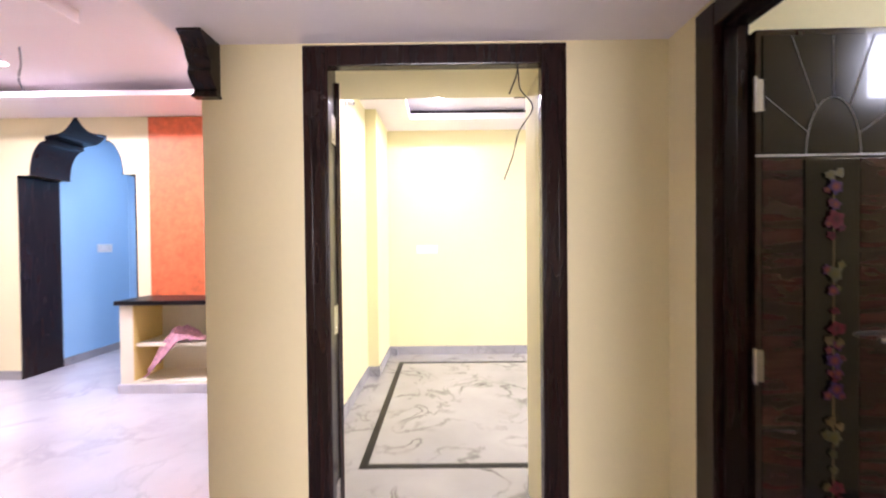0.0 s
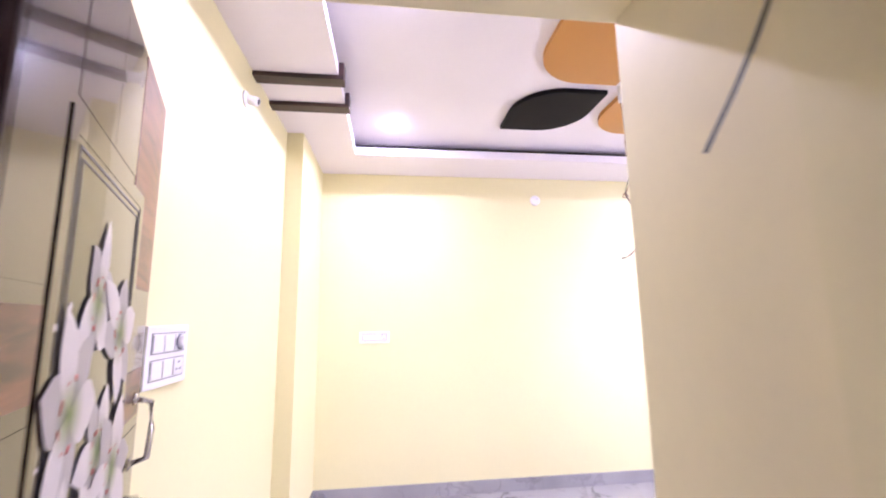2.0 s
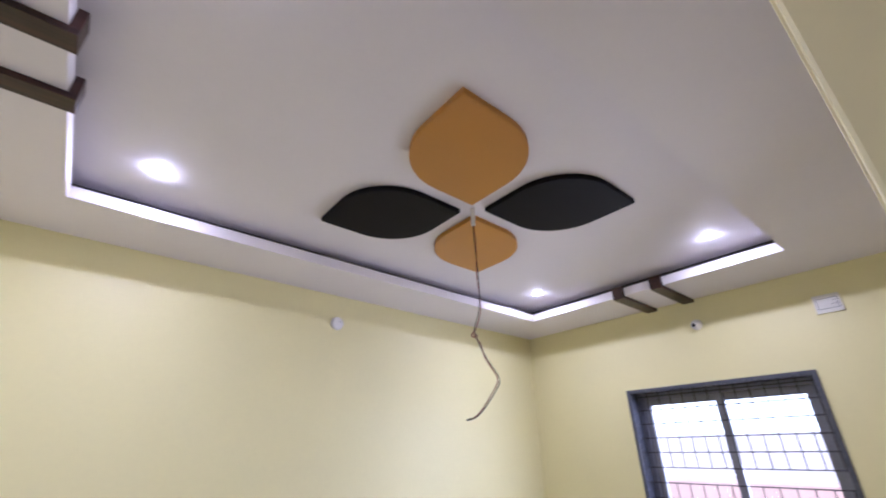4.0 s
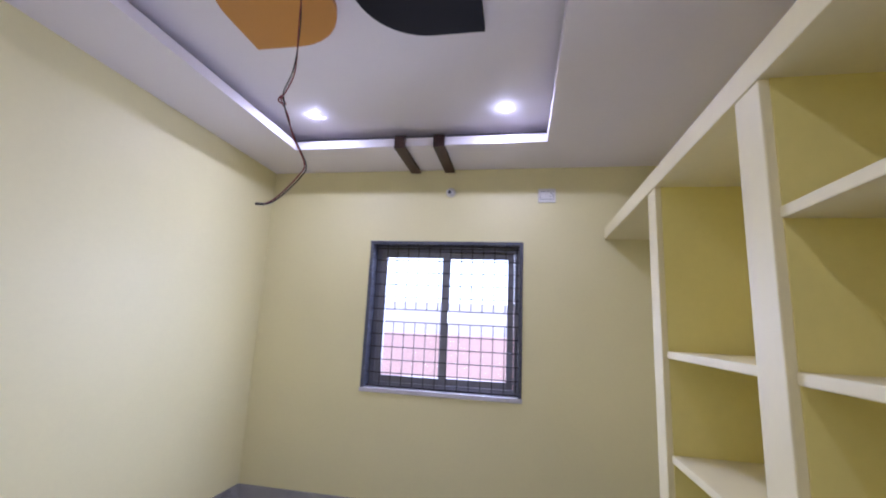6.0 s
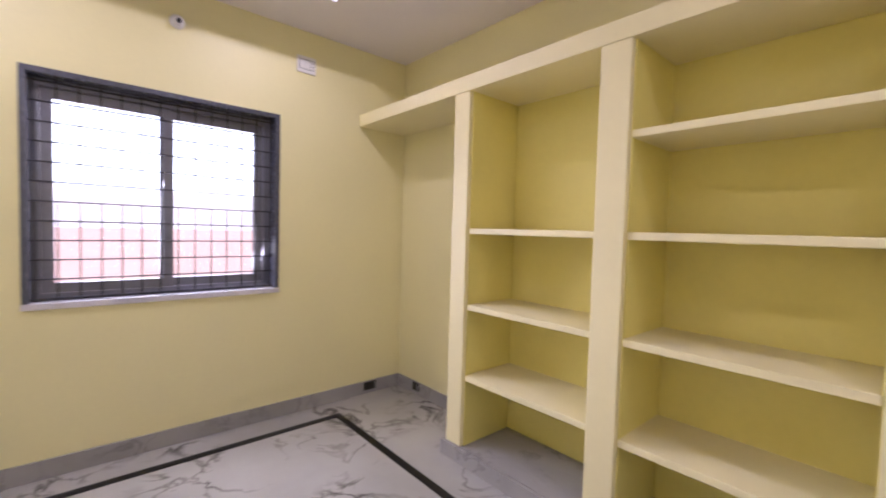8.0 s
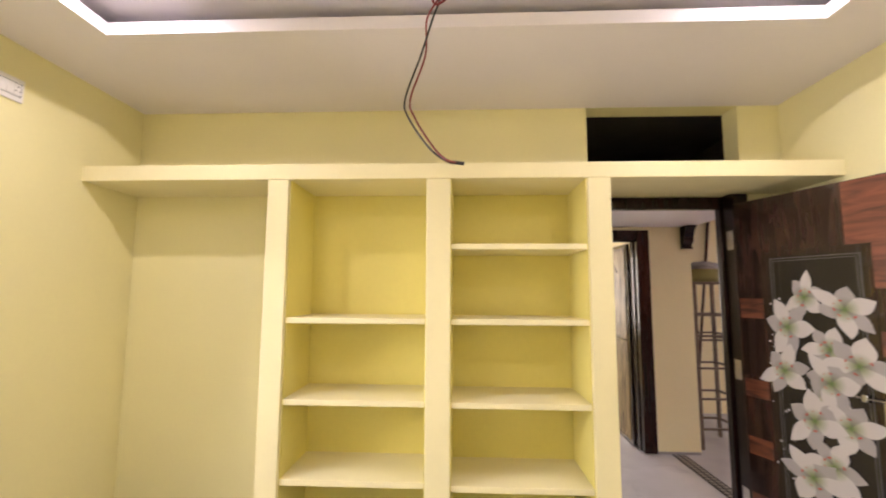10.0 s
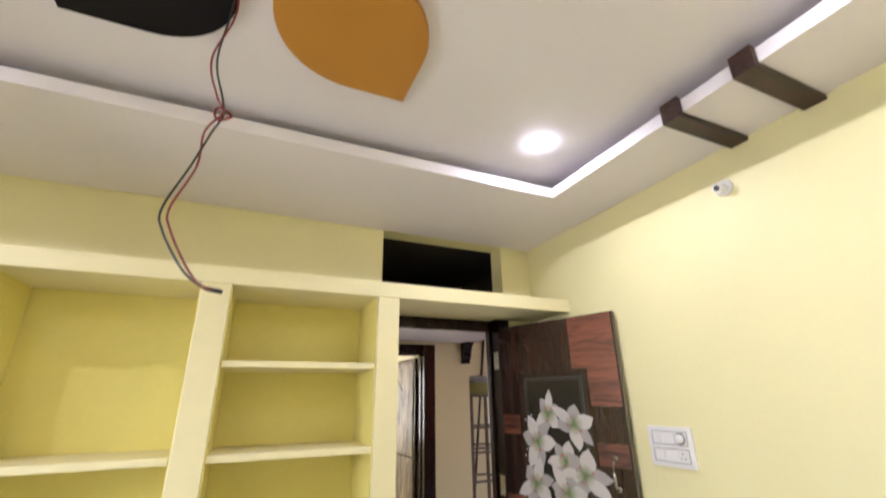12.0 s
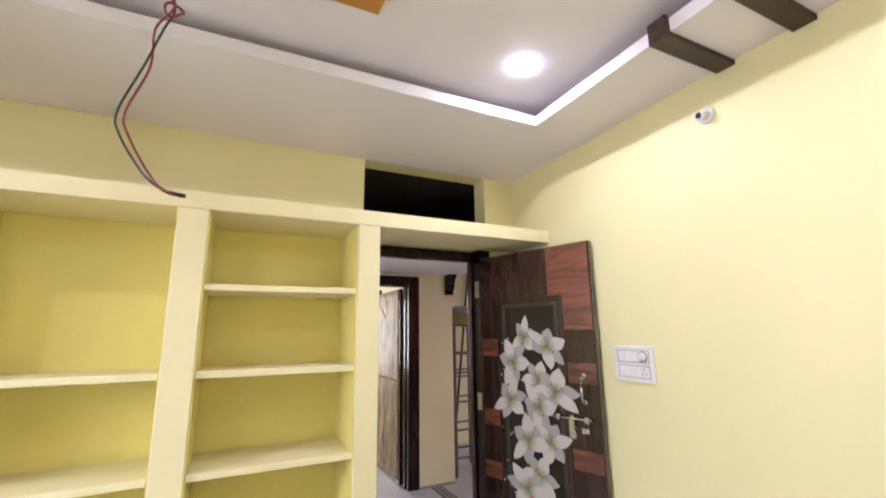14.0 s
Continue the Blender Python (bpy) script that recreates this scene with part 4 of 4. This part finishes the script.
# ---- passage and hall things ----
def corbel(x0, x1, wall, way):
    """A carved bracket under the soffit, an S-shaped outline that stands out from the wall."""
    ob = thing("corbel", ((x0 + x1) / 2, wall, 1.92), "dark brown carved wooden corbel under the beam", "corbel", "passage corbels")
    H = SOFFIT - 1.922
    out = [(0.0, 0.0), (0.030, 0.0), (0.034, 0.012), (0.026, 0.020)]
    out += [(0.030 + 0.042 * math.sin(math.pi / 2 * k / 8) ** 1.2, 0.022 + 0.055 * k / 8) for k in range(9)]
    out += [(0.072 - 0.012 * math.sin(math.pi * k / 8) + 0.012 * k / 8, 0.077 + 0.050 * k / 8) for k in range(1, 9)]
    out += [(0.084 + 0.045 * (1 - math.cos(math.pi / 2 * k / 8)), 0.127 + (H - 0.139) * k / 8) for k in range(1, 9)]
    out += [(0.135, H - 0.010), (0.135, H - 0.0005), (0.0, H - 0.0005)]
    part("scroll", prism(out, x1 - x0, lambda u, v, w: (x0 + w, wall + way * u, 1.922 + v)), M_DARKWOOD, ob)
    part("foot", box((x0 - 0.006, min(wall, wall + way * 0.042), 1.912), (x1 + 0.006, max(wall, wall + way * 0.042), 1.924), 0.003), M_DARKWOOD, ob)


corbel(-0.172, -0.085, -0.1625, -1)
corbel(-0.19, -0.10, -1.4745, 1)

# the arched opening into the blue room
AX, AW, AZ, ATOP = -2.91, 1.20, 2.065, 2.665


def arch_half():
    """Half of the ogee arch, from the springing up to the point, as (offset from the middle, height)."""
    s = AW / 1.20
    pts = [(0.60 * s, 0.0), (0.60 * s, AZ), (0.475 * s, AZ)]
    pts += [(0.475 * s - 0.165 * s * (1 - math.cos(t)), AZ + 0.345 * math.sin(t)) for t in [math.pi / 2 * k / 10 for k in range(1, 11)]]
    x, z = pts[-1]
    pts += [(x, z + 0.045), (0.25 * s, z + 0.06)]
    x, z = pts[-1]
    pts += [(x - (x) * (k / 8) ** 0.8, z + (ATOP - z) * (k / 8) ** 2.0) for k in range(1, 9)]
    return pts


half = arch_half()
arch = [(AX - u, v) for u, v in half] + [(AX + u, v) for u, v in half[-2::-1]]
outer_left = [(HX0, 0.0)] + [(HX0, 3.0), (AX, 3.0)] + [(AX - u, v) for u, v in half[::-1]]
outer_right = [(AX, 3.0), (-0.16, 3.0), (-0.16, 0.0)] + [(AX + u, v) for u, v in half]
AT = 0.45
bm = bmesh.new()
for outline in (outer_left, outer_right):
    b = prism(outline, AT, on_xz(HY1))
    me = bpy.data.meshes.new("tmp")
    b.to_mesh(me)
    b.free()
    bm.from_mesh(me)
    bpy.data.meshes.remove(me)
structure("wall_hall_north", bm, M_CREAM, "cream painted hall wall with an ogee arch", "wall")
lining = bmesh.new()
rim = []
for u, v in arch:
    d = Vector((AX - u, 1.2 - v if v > AZ else 0)).normalized() * 0.012
    rim.append([lining.verts.new((u + d.x * k, HY1 - 0.004 if f == 0 else HY1 + AT, v + d.y * k)) for f, k in ((0, 0), (0, 1), (1, 1), (1, 0))])
for a, b in zip(rim, rim[1:]):
    for k in range(4):
        lining.faces.new((a[k], a[(k + 1) % 4], b[(k + 1) % 4], b[k]))
bmesh.ops.recalc_face_normals(lining, faces=lining.faces[:])
structure("arch_lining", lining, M_DARKWOOD, "dark brown wooden lining of the arch", "arch")
structure("wall_blue_west", box((-3.66, HY1 + AT, 0), (-3.50, 3.9, 3.0)), M_BLUE, "sky blue painted wall beyond the arch", "wall")
structure("wall_blue_north", box((-3.50, 3.85, 0), (-0.16, 4.0, 3.0)), M_BLUE, "sky blue painted wall beyond the arch", "wall")
structure("wall_blue_east", box((-1.6, HY1 + AT, 0), (-1.5, 3.85, 3.0)), M_BLUE, "sky blue painted wall beyond the arch", "wall")
structure("ceiling_blue", box((-3.66, HY1 + AT, 2.75), (-1.5, 4.0, 2.85)), M_HALLWHITE, "white ceiling of the blue room", "ceiling")
structure("baseboard_blue_west", box((-3.50, HY1 + AT, 0), (-3.488, 3.85, 0.09), 0.002), M_SKIRT, "grey marble skirting of the blue room", "skirting")
structure("baseboard_blue_north", box((-3.488, 3.838, 0), (-3.32, 3.85, 0.09), 0.002), M_SKIRT, "grey marble skirting of the blue room", "skirting")
door_frame("door_frame_blue", -3.31, -2.4, 2.08, -0.03, 0.0, on_xz(3.85), "dark wooden door frame in the blue room", 0.08)
# unseen fill light, added to brighten the blue walls
lamp("blue_room_fill", look((-2.5, 3.3, 2.74), (-2.5, 3.3, 0)), 7.5, 0.12, color=(0.95, 0.97, 1.0))
switch_board((-3.50, 3.45, 1.32), "+x", 0.22, 0.10, "white switch board on the blue wall", 1)

structure("baseboard_hall", box((HX0, HY1 - 0.012, 0), (AX - AW / 2, HY1, 0.09), 0.002), M_SKIRT, "grey marble skirting of the hall", "skirting")
panel = thing("orange_wall_panel", (-1.8, HY1, 0.8), "orange textured feature panel above the cupboard", "wall panel")
part("board", box((-2.165, HY1 - 0.022, 0.84), (-1.0, HY1, HC - 0.07), 0.003), M_TEXTURED, panel)

unit = thing("tv_cupboard", (-1.6, 2.2, 0), "cream open cupboard with black granite top", "cupboard")
UX0, UX1, UY0, UY1 = -2.18, -0.95, 1.98, 2.395
part("side", box((UX0, UY0, 0.0), (UX0 + 0.12, UY1, 0.805), 0.004), M_UNIT, unit)
part("side", box((UX1 - 0.06, UY0, 0.0), (UX1, UY1, 0.805), 0.004), M_UNIT, unit)
part("base", box((UX0 + 0.12, UY0, 0.0), (UX1 - 0.06, UY1, 0.11), 0.004), M_UNIT, unit)
part("back", box((UX0 + 0.12, UY1 - 0.02, 0.11), (UX1 - 0.06, UY1, 0.805)), M_UNIT, unit)
for u in (UX0 + 0.12, UX1 - 0.066):
    part("side_lining", box((u, UY0 + 0.004, 0.11), (u + 0.006, UY1 - 0.02, 0.805)), M_UNITIN, unit, "ochre painted inner side")
part("plinth", box((UX0 - 0.015, UY0 - 0.02, 0.0), (UX1, UY0, 0.085), 0.004), M_SILL, unit, "pale marble plinth")
part("shelf", box((UX0 + 0.12, UY0 + 0.03, 0.42), (UX1 - 0.06, UY1 - 0.02, 0.45), 0.003), M_UNIT, unit)
part("top", box((UX0 - 0.03, UY0 - 0.03, 0.805), (UX1 + 0.03, UY1, 0.845), 0.005), M_BLACKSTONE, unit, "polished black granite top")
cloth = thing("cloth", (-1.6, 2.0, 0.45), "crumpled pink patterned cloth hanging off the shelf", "cloth")
bm = bmesh.new()
grid = [[None] * 15 for _ in range(19)]
for i in range(19):
    for j in range(15):
        s, t = i / 18, j / 14
        x = -1.86 + 0.42 * s + 0.03 * math.sin(9 * t + 4 * s)
        if s + 0.15 * t < 0.45:
            drop = (0.45 - s - 0.15 * t) * 0.75
        else:
            drop = 0
        y = UY0 + 0.02 + 0.17 * t - (0.03 if drop else 0)
        z = 0.46 + 0.11 * math.sin(math.pi * min(1, s * 1.1)) * math.sin(math.pi * t) + 0.025 * noise.noise(Vector((9 * s, 9 * t, 1))) + 0.02 - drop
        x += -0.35 * drop
        grid[i][j] = bm.verts.new((x, y, z))
for i in range(18):
    for j in range(14):
        bm.faces.new((grid[i][j], grid[i + 1][j], grid[i + 1][j + 1], grid[i][j + 1]))
folds = part("folds", bm, M_CLOTH, cloth, smooth=True)
solid = folds.modifiers.new("solid", "SOLIDIFY")
solid.thickness = 0.004

# steel rack with a tub and sack on top, a pole behind it
RX0, RX1, RY0, RY1, RT = -0.66, -0.27, -1.98, -1.60, 1.60
rack = thing("steel_rack", ((RX0 + RX1) / 2, (RY0 + RY1) / 2, 0), "rusty brown welded steel stand with cross rungs", "rack")
for x in (RX0, RX1):
    for y in (RY0, RY1):
        part("leg", box((x - 0.015, y - 0.015, 0), (x + 0.015, y + 0.015, RT), 0.003), M_RACK, rack)
for z in (0.19, 0.47, 0.76, 1.03, 1.07, 1.27, RT - 0.012):
    for y in (RY0, RY1):
        part("rung", box((RX0 + 0.015, y - 0.010, z - 0.010), (RX1 - 0.015, y + 0.010, z + 0.010), 0.002), M_RACK, rack)
    for x in (RX0, RX1):
        part("rung", box((x - 0.010, RY0 + 0.015, z - 0.010), (x + 0.010, RY1 - 0.015, z + 0.010), 0.002), M_RACK, rack)
tub = thing("tub", ((RX0 + RX1) / 2, (RY0 + RY1) / 2, RT), "olive plastic tub standing on the rack", "tub")
part("bowl", lathe([(0.17, RT), (0.215, RT + 0.05), (0.225, RT + 0.11), (0.24, RT + 0.115), (0.24, RT + 0.125), (0.215, RT + 0.12), (0.205, RT + 0.06)], 28, None,
                   Matrix.Translation(((RX0 + RX1) / 2, (RY0 + RY1) / 2, 0))), M_TUB, tub, smooth=True)
sack = thing("sack", ((RX0 + RX1) / 2, (RY0 + RY1) / 2, RT + 0.06), "crumpled grey sack heaped in the tub", "sack")
bm = bmesh.new()
bmesh.ops.create_icosphere(bm, subdivisions=4, radius=1.0)
for v in bm.verts:
    k = 1 + 0.22 * noise.noise(v.co * 2.3) + 0.08 * noise.noise(v.co * 6)
    v.co = Vector(((RX0 + RX1) / 2 + 0.17 * v.co.x * k, (RY0 + RY1) / 2 + 0.17 * v.co.y * k, RT + 0.135 + 0.075 * v.co.z * k))
part("heap", bm, M_SACK, sack, smooth=True)
pole = thing("leaning_pole", (-0.78, -2.66, 0), "brown wooden pole leaning against the hall wall", "pole")
part("shaft", tube([(-0.78, -2.66, 0.0), (-1.17, HY0 + 0.02, 2.52)], 0.016, None, 10), M_STRAP, pole, smooth=True)
switch_board((-0.82, HY0, 1.38), "-y", 0.22, 0.13, "white switch board on the hall wall", 1).matrix_world = pose(-0.82, HY0, 1.38, 0, 0, 180)

# patterned inlay between hall and passage
mosaic = tagged(new("mosaic_strip"), "patterned marble strip with black and white squares", "floor inlay", kind="structure")
part("bed", box((-0.03, -1.46, -0.002), (0.085, -0.17, 0.003)), M_BLACKSTONE, mosaic)
me = None
for k in range(26):
    for j in range(2):
        y, x = -1.435 + 0.0485 * k, 0.003 + 0.049 * j
        if me is None:
            piece = part("tile", prism([(-0.022, 0), (0, -0.022), (0.022, 0), (0, 0.022)], 0.002, on_xy(0.0031)), M_MARBLE, mosaic, local=True)
            me = piece.data
        else:
            piece = new("tile", me)
            piece.parent = mosaic
        piece.location = (x, y, 0)

# the hall's hanging wire
hall_wire = thing("hanging_wire", (-2.25, 1.2, HC + 0.08), "thin grey wire hanging from the hall ceiling", "wire")
part("strand", tube(bend([(-2.25, 1.2, HC + 0.08), (-2.24, 1.2, 2.66), (-2.27, 1.21, 2.56), (-2.22, 1.19, 2.47), (-2.19, 1.2, 2.43)]), 0.006, None, 6), M_GREYLINE, hall_wire)
# hall downlights: the first is real, the other three are added fittings
for x, y in HALL_LIGHTS:
    d = thing("downlight", (x, y, HC + 0.08), "round white recessed LED downlight, lit", "downlight", "hall downlights")
    part("rim", lathe([(0.058, HC + 0.0795), (0.058, HC + 0.076), (0.048, HC + 0.074), (0.046, HC + 0.078)], 24, None, Matrix.Translation((x, y, 0))), M_PLASTIC, d)
    part("diffuser", lathe([(0.044, HC + 0.077), (0.040, HC + 0.072)], 24, None, Matrix.Translation((x, y, 0))), M_GLOW, d, "glowing LED diffuser")

# ---- outside the window ----
structure("ground", box((-60, -60, -3.6), (60, 60, -3.3)), M_GROUND, "dusty open ground below the house", "ground")
house = thing("neighbour_house", (9.5, 1.5, -3.3), "pink plastered house with a pale upper wall", "house")
part("wall", box((8.0, -14, -3.3), (9.0, 16, 1.24)), M_PINK, house, "pink plastered parapet wall")
part("upper_wall", box((11.0, -14, -3.3), (11.4, 16, 1.95)), M_PALE, house, "pale plastered upper wall")
haze = bpy.data.materials.new("bright_hazy_sky")
haze.use_nodes = True
hb = haze.node_tree.nodes["Principled BSDF"]
hb.inputs["Base Color"].default_value = (0, 0, 0, 1)
hb.inputs["Emission Color"].default_value, hb.inputs["Emission Strength"].default_value = (0.90, 0.94, 1.0, 1), 4.5
structure("backdrop", box((56, -90, -3.3), (56.2, 90, 60)), haze, "bright hazy white sky in the distance", "backdrop")
structure("backdrop_ventilator", box((2.85, -1.95, 1.9), (3.6, -1.93, 2.6)), haze, "bright sky behind the side room ventilator", "backdrop")
